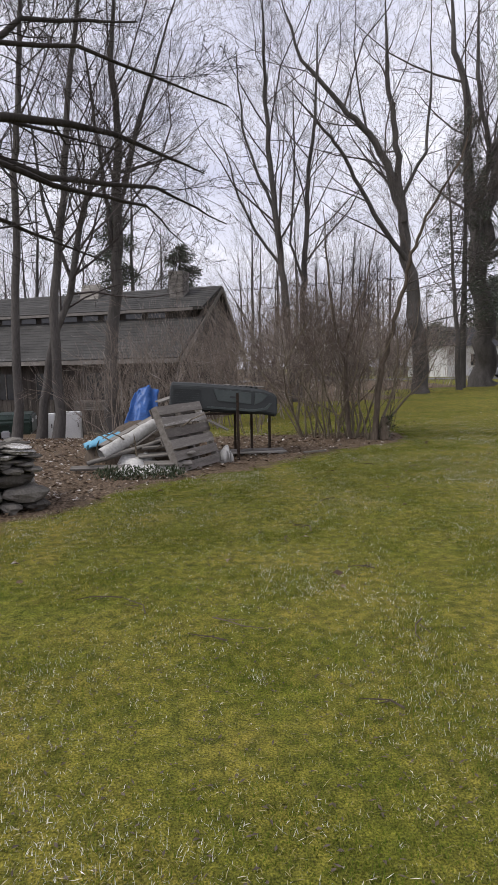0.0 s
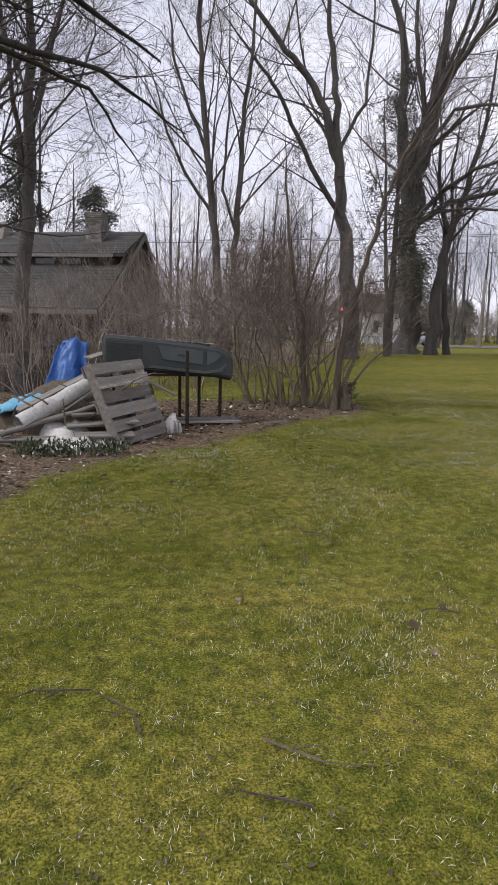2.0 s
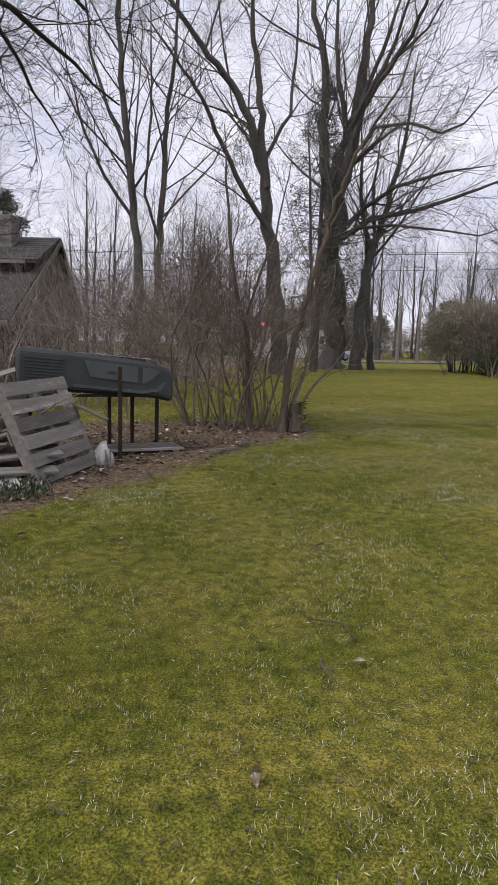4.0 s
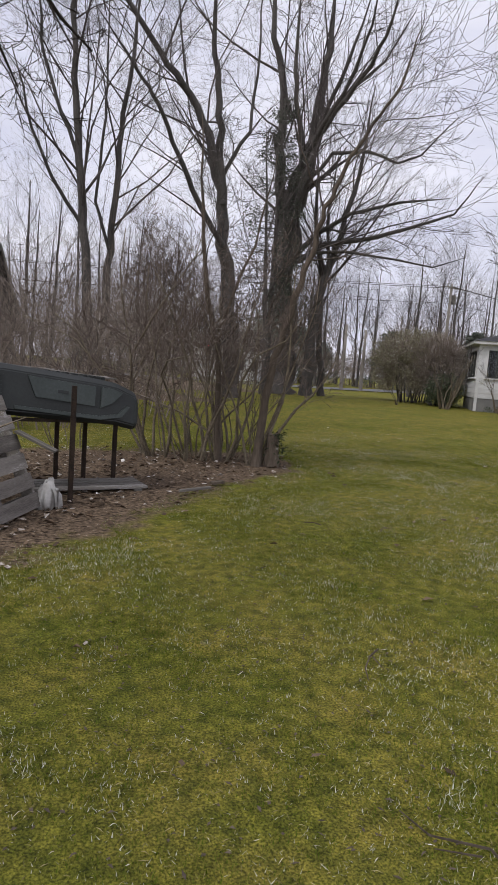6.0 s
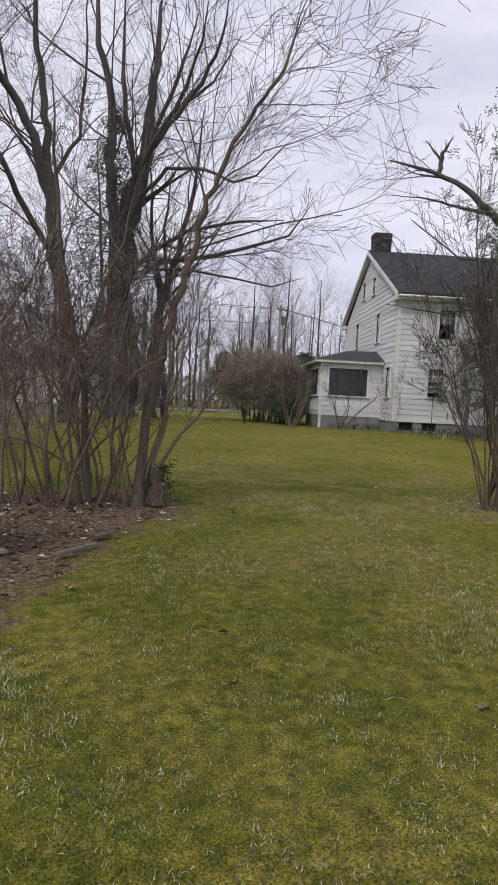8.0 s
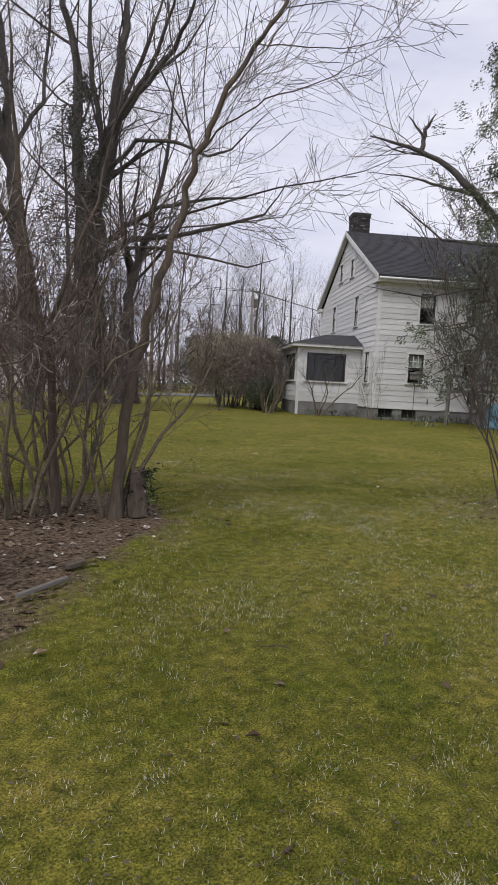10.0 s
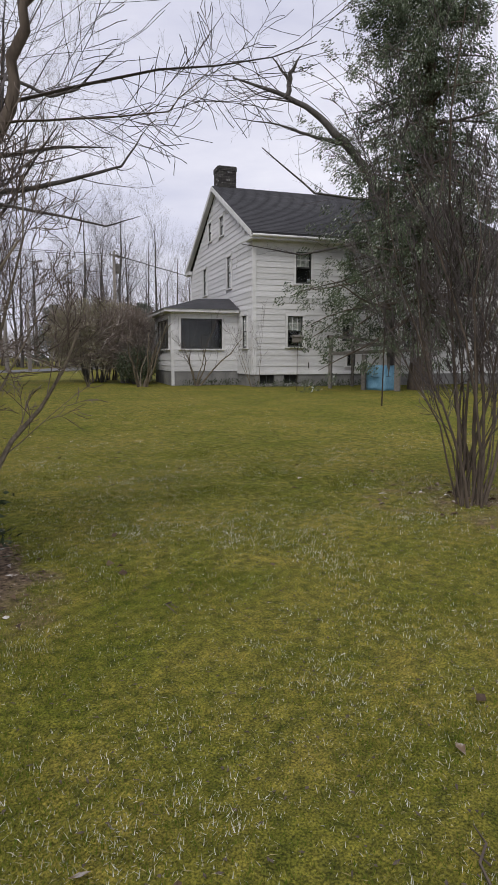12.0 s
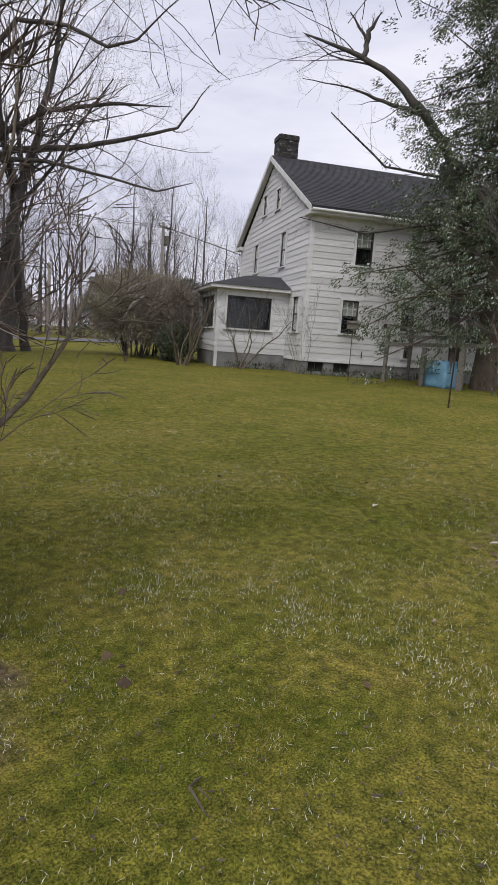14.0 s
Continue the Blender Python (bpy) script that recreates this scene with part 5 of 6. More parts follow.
def heap():
    """The rubbish heap behind the pallet."""
    rng = random.Random(21)
    back = Vector((0, 0.3, 0))
    # core of earth and brush
    bm = bmesh.new()
    bmesh.ops.create_icosphere(bm, subdivisions=4, radius=1)
    for v in bm.verts:
        k = 1 + 0.18 * noise.noise(v.co * 2.2) + 0.1 * noise.noise(v.co * 6)
        v.co = Vector((v.co.x * 0.95 * k, v.co.y * 0.75 * k, max(-0.05, v.co.z * 0.6 * k)))
    hp = thing("brush_heap", (-1.85, 9.7, gz(-1.85, 9.7)), 20, "low heap of earth, leaves and rotting brush", "heap")
    part("mound", bm, M_bark2, hp, smooth=True)
    # old white roll and rods
    def roll(a, b, r, material, label, name="rolled_sheet"):
        t = thing(name, Vector(a) + back, 0, label, "roll")
        d = Vector(b) - Vector(a)
        n = 12
        lines = [[(tuple(d * (i / n) + Vector((0, 0, 0.015 * noise.noise((i * 0.8, r * 90, 0))))), r * (1 + 0.18 * noise.noise((i * 0.9, 4, r * 50)))) for i in range(n + 1)]]
        v, f = tubes(lines, 8)
        mesh_object("rolled_layer", v, f, material, t, smooth=True)
        v, f = tubes([[(tuple(d * 1.001), r * 0.55), (tuple(d * 1.02), r * 0.5)]], 6)
        mesh_object("core", v, f, M_bark2, t)
    roll((-2.32, 8.0, 0.22), (-1.35, 8.75, 0.72), 0.1, M_sheet, "dirty white rolled plastic sheeting on the heap")
    roll((-2.5, 7.85, 0.12), (-1.1, 8.5, 0.46), 0.035, M_greywood, "old grey pole lying on the heap", "pole")
    sheet("blue_tarp", (-2.2, 9.7, 0.2), 12, (0.62, 0.75, 0.95), 22, lambda u, v: (u * (1 - 0.35 * v) + 0.45 * v, v * 0.5 + 0.05 * math.sin(9 * u), 0.12 + 0.9 * v ** 0.85 * (0.88 + 0.12 * math.sin(math.pi * u)) + 0.025 * math.sin(19 * u + 3 * v)), M_tarp, "bright blue plastic tarp draped over the heap", "tarp", 3)
    sheet("pale_tarp", (-2.65, 9.05, 0.18), 20, (0.75, 0.5, 0.4), 16, lambda u, v: (u, v, 0.12 + 0.7 * u * 0.9 + 0.12 * math.sin(9 * v)), M_tarp2, "pale blue torn tarp on the heap", "tarp", 5)
    sheet("plastic_sheet", (-2.05, 7.9, -0.06), 8, (0.75, 0.55, 0.35), 20, lambda u, v: (u, v, 0.1 + 0.7 * v * math.sin(math.pi * min(1, u + 0.1)) + 0.16 * math.sin(12 * u) * math.sin(8 * v)), M_sheet, "crumpled dirty white plastic sheet on the ground", "plastic sheet", 7)
    sheet("plastic_bag", (-0.5, 9.1, -0.08), 30, (0.2, 0.2, 0.27), 14, lambda u, v: (u, v, max(0.0, math.sin(math.pi * u) * math.sin(math.pi * v)) ** 0.35), M_sheet, "crumpled white plastic bag beside the pallet", "bag", 9)
    spec = [((-1.5, 8.35, 0.42), (-0.95, 8.9, 0.5), 0.2, 0.025), ((-1.75, 8.2, 0.3), (-1.0, 8.5, 0.3), 0.18, 0.03), ((-1.8, 8.1, 0.18), (-0.95, 8.3, 0.2), 0.22, 0.025), ((-2.4, 8.5, 0.3), (-1.3, 9.2, 0.85), 0.2, 0.03), ((-1.9, 8.3, 0.3), (-1.5, 8.55, 0.55), 0.26, 0.02), ((-1.7, 7.95, 0.08), (-1.0, 8.1, 0.06), 0.15, 0.03), ((-2.75, 7.9, 0.05), (-1.9, 7.85, 0.06), 0.12, 0.03), ((-0.75, 9.0, 0.62), (-0.42, 8.85, 0.46), 0.1, 0.02), ((-1.6, 9.6, 0.9), (-0.9, 9.9, 1.12), 0.3, 0.02)]
    for i, (a, b, w, h) in enumerate(spec):
        plank("board", Vector(a) + back, Vector(b) + back, w, h, M_greywood, "grey weathered scrap board in the heap", "board", rng.uniform(-25, 25), "scrap boards")
    for i in range(16):
        a = (rng.uniform(-2.7, -1.2), rng.uniform(8.0, 9.6), rng.uniform(0.1, 0.5))
        d = Vector((rng.uniform(-0.6, 0.6), rng.uniform(-0.3, 0.5), rng.uniform(-0.1, 0.35)))
        t = thing("stick", a, 0, "thin grey dead stick in the heap", "stick", "sticks in the heap")
        v, f = tubes([[((0, 0, 0), 0.016), (tuple(d * 0.5 + Vector((0, 0, 0.04))), 0.012), (tuple(d), 0.005)]], 4)
        mesh_object("wood", v, f, M_shrubstem, t)


heap()


# ---- dry stack of stones ----
def stone_stack():
    w = thing("stone_stack", (-2.45, 5.85, gz(-2.45, 5.85)), 26, "dry stack of flat weathered grey stones", "stone wall")
    rng = random.Random(31)
    # local x runs from the near end towards the far left
    z, k = 0.0, 0
    while z < 0.68:
        thick = rng.uniform(0.11, 0.17) if z < 0.4 else rng.uniform(0.035, 0.065)
        for row, y in enumerate((0.0, 0.34, 0.68)):
            x = 0.1 * z + rng.uniform(0.0, 0.12)
            while x < 2.6:
                ln = rng.uniform(0.18, 0.5)
                bm = bmesh.new()
                bmesh.ops.create_cube(bm, size=1)
                bmesh.ops.subdivide_edges(bm, edges=bm.edges[:], cuts=2, use_grid_fill=True)
                th = thick * rng.uniform(0.8, 1.02)
                dp = rng.uniform(0.3, 0.4)
                s = rng.uniform(0, 99)
                for v in bm.verts:
                    q = v.co.copy()
                    rr = 1 - 0.3 * (abs(q.x * 2) ** 2 * abs(q.y * 2) ** 2) - 0.16 * abs(q.z * 2) ** 3
                    n3 = noise.noise_vector(q * 2.2 + Vector((s, s, s))) * 0.26
                    v.co = Vector((q.x * ln * rr + n3.x * 0.3 * ln, q.y * dp * rr + n3.y * 0.25, q.z * th * (1.06 - 0.34 * abs(q.x * 2) ** 2) + n3.z * 0.12 * th))
                bmesh.ops.rotate(bm, cent=(0, 0, 0), matrix=Euler((rng.gauss(0, 0.03), rng.gauss(0, 0.05), rng.gauss(0, 0.12))).to_matrix(), verts=bm.verts)
                bmesh.ops.translate(bm, vec=(-(x + ln / 2), y + rng.uniform(-0.05, 0.05) + 0.12 * z, z + thick / 2), verts=bm.verts)
                part("stone", bm, M_stone, w)
                x += ln * 0.97
        z += thick * 0.97
        k += 1
    r = thing("white_roll", (-3.95, 5.15, gz(-3.95, 5.15) + 0.79), 28, "white rolled sheet lying on the stones", "roll")
    v, f = tubes([[((0, 0, 0), 0.085), ((0.35, 0, 0), 0.09), ((0.7, 0.01, 0), 0.088), ((0.95, 0.01, 0), 0.08)]], 8)
    mesh_object("rolled_layer", v, f, M_sheet, r, smooth=True)
    v, f = tubes([[((0.95, 0.01, 0), 0.05), ((1.08, 0.02, -0.01), 0.045)]], 6)
    mesh_object("end_twist", v, f, M_sheet, r)


stone_stack()


# ---- litter on the ground ----
def scatter_leaves():
    rng = random.Random(51)
    verts, faces = [], []
    n = 0
    while n < 16000:
        x, y = rng.uniform(-9, 7.5), rng.uniform(2.5, 17)
        b = bareness(x, y)
        if rng.random() > max((b - 0.25) * 1.3, 0.01):
            continue
        s, a = rng.uniform(0.018, 0.045), rng.uniform(0, 6.283)
        z = gz(x, y) + rng.uniform(0.004, 0.03)
        c, d = math.cos(a) * s, math.sin(a) * s
        t = rng.uniform(-0.6, 0.9) * s
        k = len(verts)
        verts += [(x - c, y - d, z), (x + d * 0.6, y - c * 0.6, z + t), (x + c, y + d, z + t * 0.4), (x - d * 0.6, y + c * 0.6, z + abs(t) * 0.8)]
        faces.append((k, k + 1, k + 2, k + 3))
        n += 1
    tagged(mesh_object("leaf_litter", verts, faces, M_leaf), "curled brown fallen leaves on bare earth", "leaves", kind="stuff")


scatter_leaves()


def lawn_twigs():
    rng = random.Random(61)
    spots = [(-1.45, 3.0), (-1.2, 2.85), (-0.75, 2.35), (-0.6, 2.5), (0.35, 3.4), (0.1, 4.6), (0.5, 5.6), (-0.1, 4.2), (2.2, 7.7), (4.9, 7.6), (1.6, 8.0), (3.0, 9.6), (0.0, 1.6), (0.4, 2.3)]
    for x, y in spots:
        a, l = rng.uniform(0, 6.283), rng.uniform(0.08, 0.2)
        t = thing("twig", (x, y, gz(x, y) + 0.02), math.degrees(a), "thin brown twig lying on the lawn", "twig", "twigs on the lawn")
        v, f = tubes([[((-l, 0, 0), 0.006), ((-l * 0.3, 0.03 * rng.gauss(0, 1), 0.012), 0.005), ((l * 0.4, 0.02 * rng.gauss(0, 1), 0.004), 0.004), ((l, 0.03, 0), 0.002)], [((-l * 0.3, 0, 0.01), 0.004), ((l * 0.2, l * 0.4, 0.004), 0.002)]], 4)
        mesh_object("wood", v, f, M_bark2, t)
    plank("stick", (0.85, 9.4, 0.03), (1.25, 9.55, 0.03), 0.035, 0.025, M_greywood, "pale split stick on the leaf litter", "stick")
    plank("stick", (1.35, 9.78, 0.03), (1.5, 9.8, 0.04), 0.07, 0.03, M_bark2, "short dark piece of wood on the leaf litter", "stick")
    st = thing("stump", (2.7, 10.98, gz(2.7, 10.98)), 0, "small rotten mossy stump beside the shrub", "stump")
    bm = bmesh.new()
    bmesh.ops.create_cone(bm, segments=14, radius1=0.1, radius2=0.075, depth=0.45, cap_ends=True)
    bmesh.ops.subdivide_edges(bm, edges=[e for e in bm.edges if abs(e.verts[0].co.z - e.verts[1].co.z) > 0.1], cuts=4)
    for v in bm.verts:
        v.co += noise.noise_vector(v.co * 9) * 0.035
        v.co.z += 0.24
    part("wood", bm, M_bark2, st)


lawn_twigs()


def ivy():
    rng = random.Random(63)
    spots = [(Vector((rng.uniform(-2.3, -1.1), rng.uniform(7.45, 7.85), 0.03)), Vector((0, 0, 1))) for _ in range(260)] + [(Vector((2.74 + rng.gauss(0, 0.05), 10.93 + rng.gauss(0, 0.05), rng.uniform(0.05, 0.5))), Vector((0, -1, 0.3))) for _ in range(60)]
    v, f = sprays(rng, spots, 0.05, 4, 0.0)
    tagged(mesh_object("ground_ivy", v, f, M_ivy), "low dark green ground ivy at the lawn's edge", "ivy", kind="stuff")


ivy()


# ---- frame of posts and rails beside the house ----
def post_frame():
    fr = thing("post_frame", (22.57, 18.9, gz(22.57, 18.9)), 0, "weathered grey wooden posts and rails beside the house", "trellis")
    o = Vector((22.57, 18.9, gz(22.57, 18.9)))
    W = lambda x, y, z: Vector((x, y, z)) - o + Vector((0, 0, 0))
    posts = [(22.57, 18.9, 2.25, 0.06), (22.2, 17.3, 1.5, 0.075), (22.0, 15.9, 1.6, 0.09), (24.45, 18.85, 2.1, 0.055), (22.35, 16.4, 1.4, 0.05)]
    for x, y, top, r in posts:
        p = W(x, y, 0)
        box_part("post", (p.x - r, p.x + r, p.y - r, p.y + r, gz(x, y) - 0.1 - o.z, top - o.z), M_greywood, fr, 0.006)

    def rail(a, b, w, h):
        d = Vector(b) - Vector(a)
        m = Matrix.Translation(W(*a)) @ d.to_track_quat("X", "Z").to_matrix().to_4x4()
        part("rail", box(bmesh.new(), 0, d.length, -w / 2, w / 2, -h / 2, h / 2, 0.006, m), M_greywood, fr)
    rail((22.6, 19.1, 1.52), (21.7, 14.2, 1.7), 0.05, 0.12)
    rail((22.57, 18.9, 2.2), (22.9, 16.3, 1.95), 0.05, 0.09)
    rail((22.57, 18.95, 1.55), (24.45, 18.85, 1.6), 0.05, 0.1)
    rail((22.2, 17.3, 0.75), (22.3, 16.8, 1.4), 0.04, 0.06)
    for k in range(5):
        rail((23.0 + k * 0.16, 18.6, 1.78 + 0.03 * k), (22.9 + k * 0.16, 16.2, 1.85 + 0.03 * k), 0.14, 0.025)
    cv = thing("covered_bundle", (22.55, 16.75, gz(22.5, 16.7)), 65, "blue tarp-covered bundle tied beside the posts", "bundle")
    bm = bmesh.new()
    bmesh.ops.create_cube(bm, size=1)
    bmesh.ops.subdivide_edges(bm, edges=bm.edges[:], cuts=7, use_grid_fill=True)
    for v in bm.verts:
        n3 = noise.noise_vector(v.co * 4) * 0.06 + noise.noise_vector(v.co * 11) * 0.025
        t = 1 - 0.25 * max(0, v.co.z)
        v.co = Vector((v.co.x * 0.95 * t, v.co.y * 0.6 * t, (v.co.z + 0.5) * 0.92 - 0.02)) + n3
    part("cover", bm, M_bluebox, cv, smooth=True)
    v, f = tubes([[((0.5 * math.cos(a) * 1.02, 0.33 * math.sin(a) * 1.02, 0.5 + 0.02 * math.sin(3 * a)), 0.01) for a in [i * 6.283 / 16 for i in range(17)]]], 4)
    mesh_object("rope", v, f, M_iron, cv)
    # bird box on its pole, thin iron stake
    bx = thing("bird_feeder", (20.35, 19.1, gz(20.35, 19.1)), -37, "small grey bird feeder on a thin pole", "bird feeder")
    v, f = tubes([[((0, 0, -0.1), 0.016), ((0, 0, 1.75), 0.014)]], 5)
    mesh_object("pole", v, f, M_iron, bx)
    b2 = box(bmesh.new(), -0.17, 0.17, -0.13, 0.13, 1.75, 1.95, 0.01)
    part("box", b2, M_greywood, bx)
    part("lid", prism([(-0.18, 1.952), (0.18, 1.952), (0.0, 2.03)], -0.21, 0.21), M_greywood, bx)
    sk = thing("iron_stake", (15.6, 13.75, gz(15.6, 13.75)), 0, "thin rusty iron stake in the lawn", "stake")
    v, f = tubes([[((0, 0, -0.1), 0.025), ((0.03, 0, 1.0), 0.022), ((0.08, 0.02, 1.95), 0.018)]], 6)
    mesh_object("rod", v, f, M_iron, sk)
    # low plants along the foundation
    rng = random.Random(71)
    spots = []
    for _ in range(260):
        s = rng.uniform(-2.6, 6)
        y = (1.75 if s < 0 else -0.35) + rng.gauss(0, 0.12)
        p = Vector((HC[0], HC[1], 0)) + Matrix.Rotation(-0.651, 3, "Z") @ Vector((s, y, 0))
        spots.append((Vector((p.x, p.y, gz(p.x, p.y) + rng.uniform(0, 0.14))), Vector((0, 0, 1))))
    v, f = sprays(rng, spots, 0.09, 5, -0.3)
    tagged(mesh_object("foundation_plants", v, f, M_ivy), "low dark plants along the house foundation", "plants", kind="stuff")


post_frame()


# ---- along the road ----
def utility_pole(x, y, h, arms=True):
    p = thing("utility_pole", (x, y, gz(x, y)), 20, "weathered wooden utility pole beside the road", "utility pole", "utility poles")
    v, f = tubes([[((0, 0, -0.2), 0.2), ((0, 0, h * 0.5), 0.16), ((0, 0, h), 0.12)]], 8)
    mesh_object("pole", v, f, M_pole, p, smooth=True)
    if arms:
        box_part("crossarm", (-1.1, 1.1, -0.2, -0.08, h - 0.5, h - 0.36), M_pole, p)
        box_part("transformer", (0.2, 0.6, -0.35, 0.05, h - 2.0, h - 1.1), M_greybrick, p, 0.06)
        for k in (-1, -0.4, 0.4, 1):
            box_part("insulator", (k - 0.05, k + 0.05, -0.18, -0.1, h - 0.36, h - 0.18), M_found, p)


utility_pole(42.6, 52.4, 11.2)
utility_pole(33.5, 56.5, 6.5, False)
utility_pole(36.2, 57.0, 6.2, False)


def wires():
    for k, (dz, dx) in enumerate([(0, 0), (-0.1, 0.7), (-1.6, 0.2)]):
        a, b = Vector((42.6 + dx, 52.3, 10.9 + dz)), Vector((120 + dx, 62, 12 + dz))
        c = Vector((-60, 75, 10 + dz))
        t = thing("power_line", a, 0, "thin dark overhead power line", "wire", "power lines")
        for end in (b, c):
            n = 14
            v, f = tubes([[(tuple((end - a) * (i / n) - Vector((0, 0, 1.6 * math.sin(math.pi * i / n)))), 0.022) for i in range(n + 1)]], 4)
            mesh_object("wire_span", v, f, M_iron, t)


wires()


def signal():
    t = thing("traffic_light", (20.3, 60.0, 0), 0, "traffic light showing red at the road", "traffic light")
    v, f = tubes([[((0, 0, 0), 0.1), ((0, 0, 4.2), 0.08)]], 6)
    mesh_object("mast", v, f, M_iron, t)
    box_part("head", (-0.2, 0.2, -0.2, 0.15, 2.6, 3.6), M_dark, t, 0.03)
    for k, m in ((3.35, M_red), (3.08, M_dark), (2.81, M_dark)):
        bm = bmesh.new()
        bmesh.ops.create_uvsphere(bm, u_segments=12, v_segments=8, radius=0.14)
        bmesh.ops.scale(bm, vec=(1, 0.5, 1), verts=bm.verts)
        bmesh.ops.translate(bm, vec=(0, -0.22, k), verts=bm.verts)
        part("lamp", bm, m, t)


signal()


def car(x, y, rz, paint, label, z=0.0):
    c = thing("car", (x, y, z), rz, label, "car")
    body = prism([(-0.85, 0.3), (0.85, 0.3), (0.88, 0.75), (0.78, 0.95), (-0.78, 0.95), (-0.88, 0.75)], -2.1, 2.1)
    bmesh.ops.bevel(body, geom=body.edges[:], offset=0.06, segments=2, affect="EDGES")
    part("body", body, paint, c)
    cab = bmesh.new()
    lo = [cab.verts.new(p) for p in ((-1.7, -0.76, 0.94), (1.0, -0.76, 0.94), (1.0, 0.76, 0.94), (-1.7, 0.76, 0.94))]
    hi = [cab.verts.new(p) for p in ((-1.2, -0.6, 1.48), (0.3, -0.6, 1.48), (0.3, 0.6, 1.48), (-1.2, 0.6, 1.48))]
    cab.faces.new(hi)
    for i in range(4):
        cab.faces.new((lo[i], lo[(i + 1) % 4], hi[(i + 1) % 4], hi[i]))
    part("window_band", cab, M_carglass, c)
    box_part("roof", (-1.2, 0.3, -0.6, 0.6, 1.482, 1.52), paint, c, 0.015)
    for px in (-1.3, 1.3):
        for py in (-0.82, 0.82):
            v, f = tubes([[((px, py - 0.1, 0.32), 0.32), ((px, py + 0.1, 0.32), 0.32)]], 8)
            wl_ = mesh_object("wheel", v, f, M_tyre, c)
            box_part("hub", (px - 0.13, px + 0.13, py - 0.12, py + 0.12, 0.19, 0.45), M_silver, wl_, 0.04)
    for py in (-0.6, 0.6):
        box_part("headlight", (2.06, 2.12, py - 0.15, py + 0.15, 0.68, 0.8), M_trim, c, 0.01)


car(26.0, 56.5, 15, M_silver, "silver car on the road", 0.06)
car(-14.2, 24.0, 30, M_silver, "grey car parked beyond the trees", gz(-14.2, 24))
car(-8.6, 19.8, 10, M_green, "dark green tractor-like vehicle behind the trees", gz(-8.6, 19.8))


def white_crates():
    for x, y, w, h in ((-5.55, 21.4, 0.6, 1.05), (-6.3, 21.5, 0.25, 1.0)):
        t = thing("old_cabinet", (x, y, gz(x, y)), 5, "old white cabinet dumped beside the barn", "cabinet", "dumped cabinets")
        box_part("body", (-w / 2, w / 2, -0.25, 0.25, 0, h), M_trim, t, 0.015)
        box_part("door", (-w / 2 + 0.03, w / 2 - 0.03, -0.275, -0.252, 0.05, h - 0.05), M_trim, t, 0.008)
        box_part("handle", (w / 2 - 0.1, w / 2 - 0.07, -0.3, -0.277, h * 0.5, h * 0.65), M_iron, t)
    lb = thing("lumber_stack", (-5.0, 22.2, gz(-5, 22.2)), -4, "stack of weathered boards against the barn", "lumber")
    for k in range(5):
        box_part("board", (-0.6, 0.9 - 0.08 * k, -0.2, 0.25, 1.12 + 0.07 * k, 1.18 + 0.07 * k), M_greywood, lb, 0.005)
    for x in (-0.5, 0.6):
        box_part("trestle", (x, x + 0.08, -0.2, 0.25, -0.05, 1.118), M_greywood, lb, 0.005)
    sh = thing("far_white_house", (27.5, 70, 0), 25, "small white house beyond the road", "house")
    box_part("wall", (-4, 4, -3, 3, 0, 3.4), M_trim, sh)
    part("roof", prism([(-3.4, 3.35), (0, 5.6), (3.4, 3.35)], -4.3, 4.3), M_shingle, sh)
    for x in (-2.6, -0.4, 1.8):
        box_part("window", (x, x + 0.8, -3.05, -2.98, 1.2, 2.5), M_carglass, sh)


white_crates()


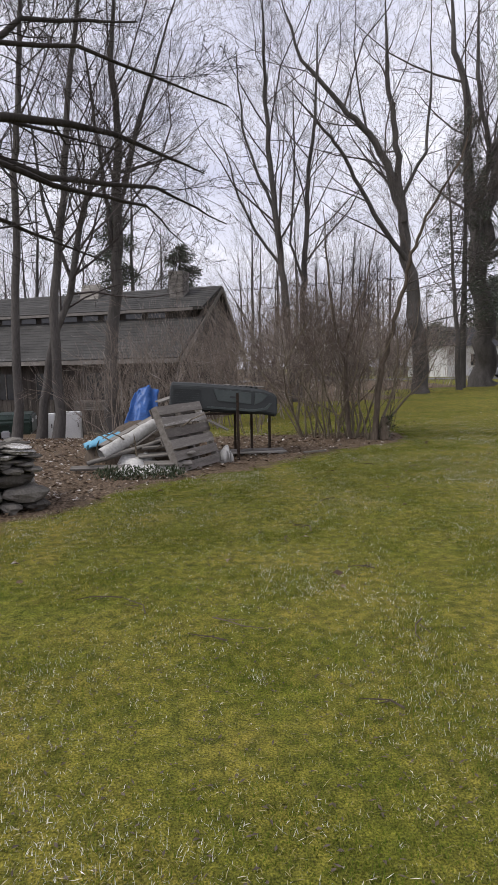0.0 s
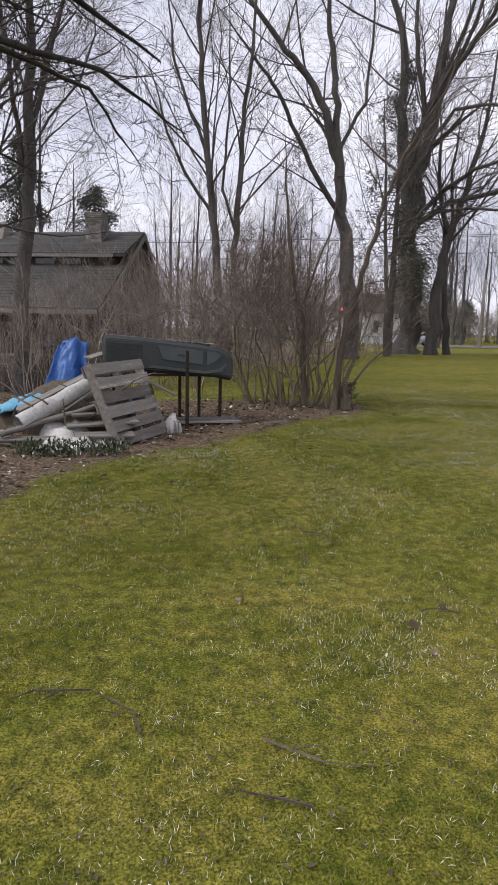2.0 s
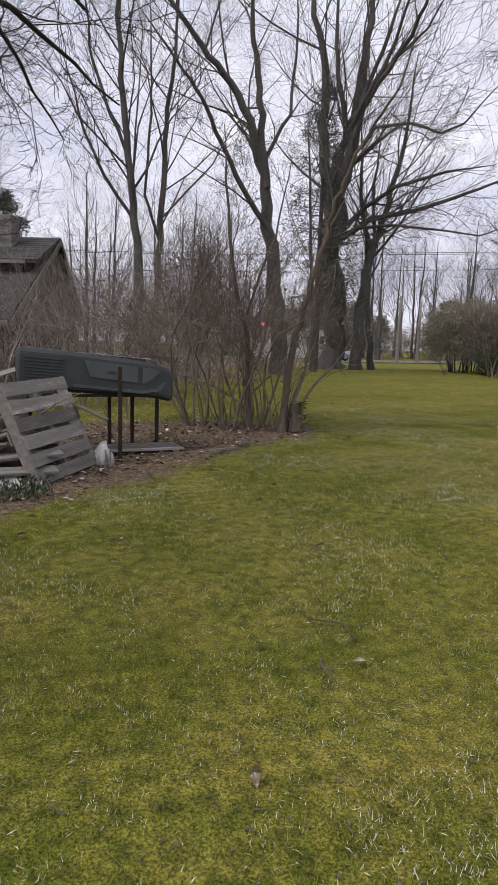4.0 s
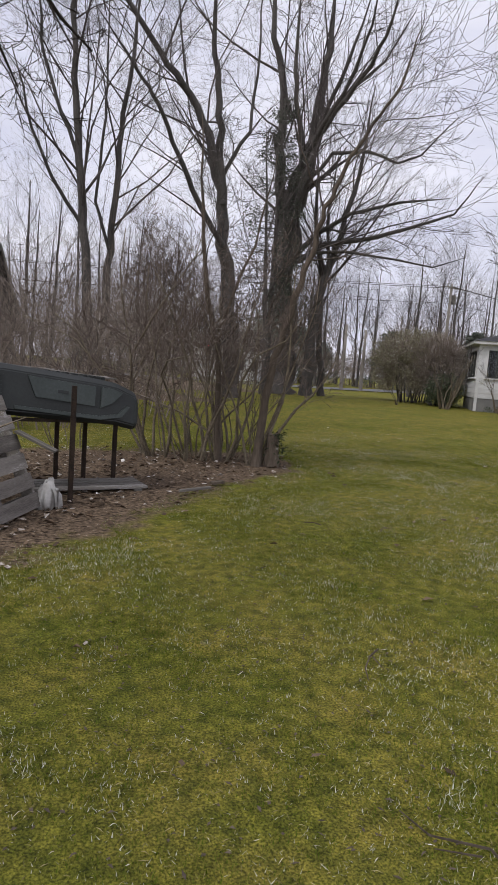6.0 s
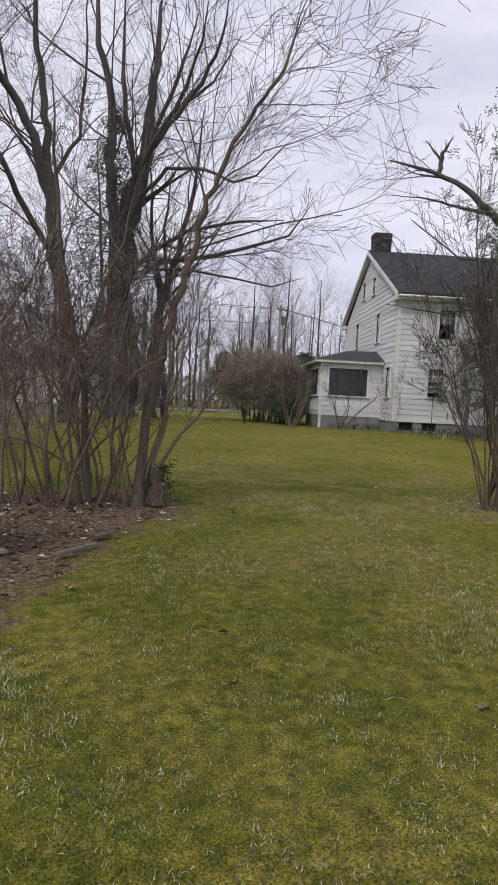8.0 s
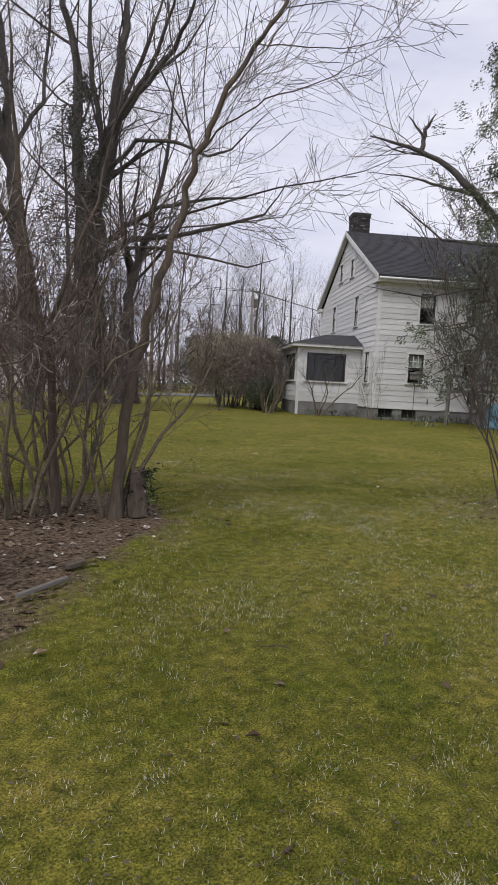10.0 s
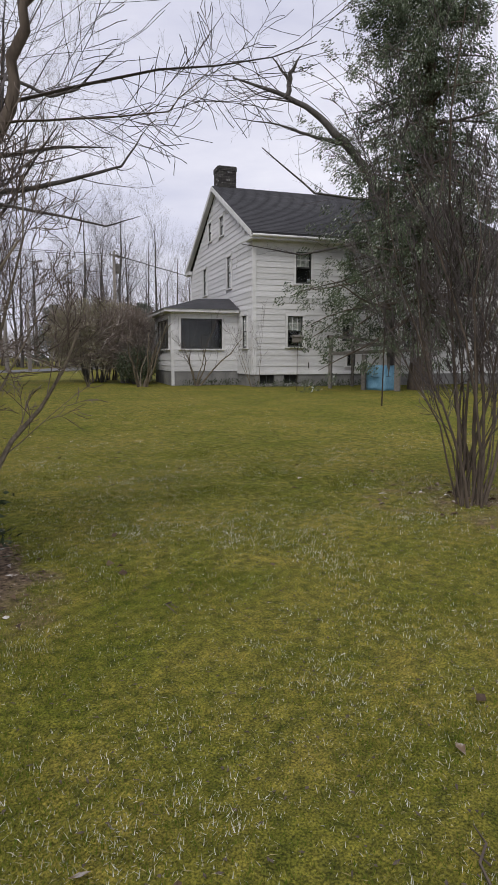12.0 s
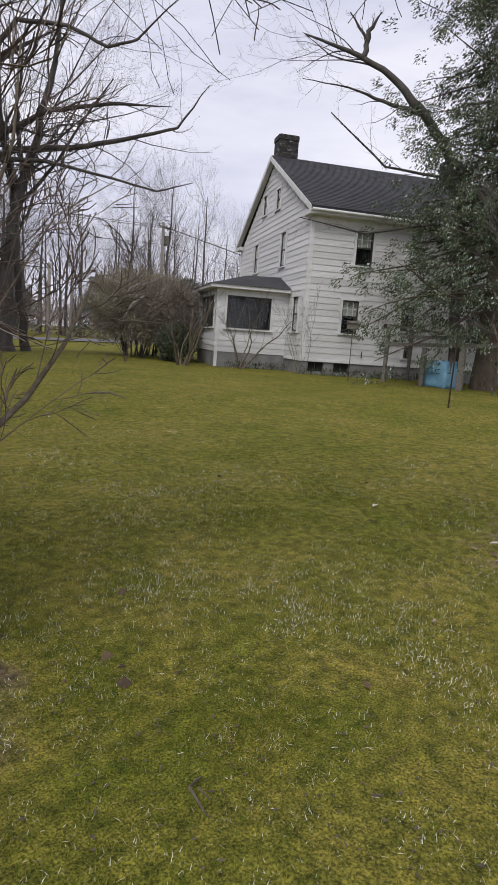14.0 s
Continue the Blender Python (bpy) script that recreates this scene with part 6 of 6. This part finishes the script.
# ---- grass ----
def grass():
    """Blades on the lawn along the walk, thinner with distance from it."""
    rng = np.random.default_rng(9)
    walkline = [(-1.0, -0.9), (-1.2, 2.0), (-1.1, 4.6), (-0.4, 6.3), (1.7, 8.5)]
    ahead = [(x + dx, y + dy) for x, y in walkline for dx, dy in ((0.0, 2.2), (1.5, 2.0), (3.0, 2.4))]
    xs, ys = rng.uniform(-4, 13, 5000000), rng.uniform(0.3, 18, 5000000)
    d = np.min([np.hypot(xs - x, ys - y) for x, y in ahead], axis=0)
    keep = rng.random(len(xs)) < np.clip(1.25 * np.exp(-(d / 2.2) ** 1.3), 0.03, 1)
    xs, ys, d = xs[keep], ys[keep], d[keep]
    # heights, bareness and clumps are looked up on a grid over the lawn
    gx, gy = np.linspace(-4, 13, 171), np.linspace(0.3, 18, 178)
    lookup = lambda fn: np.array([[fn(x, y) for x in gx] for y in gy])

    def sample(grid, x, y):
        i = np.clip((x - gx[0]) / (gx[1] - gx[0]), 0, len(gx) - 1.001)
        j = np.clip((y - gy[0]) / (gy[1] - gy[0]), 0, len(gy) - 1.001)
        a, b = i.astype(int), j.astype(int)
        u, v = i - a, j - b
        return (grid[b, a] * (1 - u) + grid[b, a + 1] * u) * (1 - v) + (grid[b + 1, a] * (1 - u) + grid[b + 1, a + 1] * u) * v

    bare = sample(lookup(bareness), xs, ys)
    clump = sample(lookup(lambda x, y: noise.noise((x * 1.7, y * 1.7, 5.0)) + 0.8 * noise.noise((x * 4.5, y * 4.5, 1.0))), xs, ys)
    k = (bare + 0.25 * clump < 0.52) & (rng.random(len(xs)) < 0.6 + 0.7 * clump)
    xs, ys, d, clump = xs[k], ys[k], d[k], clump[k]
    n = len(xs)
    zs = sample(lookup(gz), xs, ys)
    a = rng.uniform(0, 6.283, n)
    ln = rng.uniform(0.008, 0.026, n) * (1 + 0.5 * clump)
    lie = rng.uniform(0.3, 1.3, n)
    w = rng.uniform(0.001, 0.002, n) * (1 + d * 0.2)
    base = np.stack([xs, ys, zs - 0.002], 1)
    out_ = np.stack([np.cos(a) * np.sin(lie), np.sin(a) * np.sin(lie), np.cos(lie) + 0.05], 1) * ln[:, None]
    side = np.stack([-np.sin(a), np.cos(a), np.zeros(n)], 1) * w[:, None]
    v = np.stack([base - side, base + side, base + out_], 1).reshape(-1, 3)
    me = bpy.data.meshes.new("grass")
    me.vertices.add(3 * n), me.loops.add(3 * n), me.polygons.add(n)
    me.vertices.foreach_set("co", v.ravel())
    me.loops.foreach_set("vertex_index", np.arange(3 * n))
    me.polygons.foreach_set("loop_start", np.arange(n) * 3)
    me.update(calc_edges=True)
    me.validate()
    me.materials.append(M_grass)
    tagged(new("grass", me), "short mossy lawn grass with straw-coloured blades", "grass", kind="stuff")


grass()


def lawn_litter():
    """Straws, leaf scraps and small dead leaves strewn over the grass along the walk."""
    rng = np.random.default_rng(17)
    for name, count, length, width, lift, material, label in (
            ("straw", 26000, (0.006, 0.02), (0.0008, 0.0015), 0.01, M_straw, "pale dry straws strewn over the lawn"),
            ("leaf_scraps", 6000, (0.006, 0.016), (0.003, 0.007), 0.01, M_bark2, "small brown leaf scraps strewn over the lawn")):
        y = 0.5 + 15 * rng.random(count) ** 1.25
        x = rng.uniform(-2.6, 2.2, count) + np.interp(y, [0, 5, 9, 15], [-0.4, 0.4, 3.5, 8.0]) + rng.normal(0, 0.8, count)
        verts, faces = [], []
        for px, py, ln, w, a, tip in zip(x, y, rng.uniform(*length, count), rng.uniform(*width, count), rng.uniform(0, 6.283, count), rng.uniform(-0.4, 0.5, count)):
            if bareness(px, py) > 0.75 and name == "straw":
                continue
            c, d, z, k = math.cos(a), math.sin(a), gz(px, py) + lift, len(verts)
            verts += [(px - c * ln, py - d * ln, z), (px - d * w, py + c * w, z + 0.003), (px + c * ln, py + d * ln, z + tip * ln), (px + d * w, py - c * w, z + 0.002)]
            faces.append((k, k + 1, k + 2, k + 3))
        tagged(mesh_object(name, verts, faces, material), label, "litter", kind="stuff")


lawn_litter()
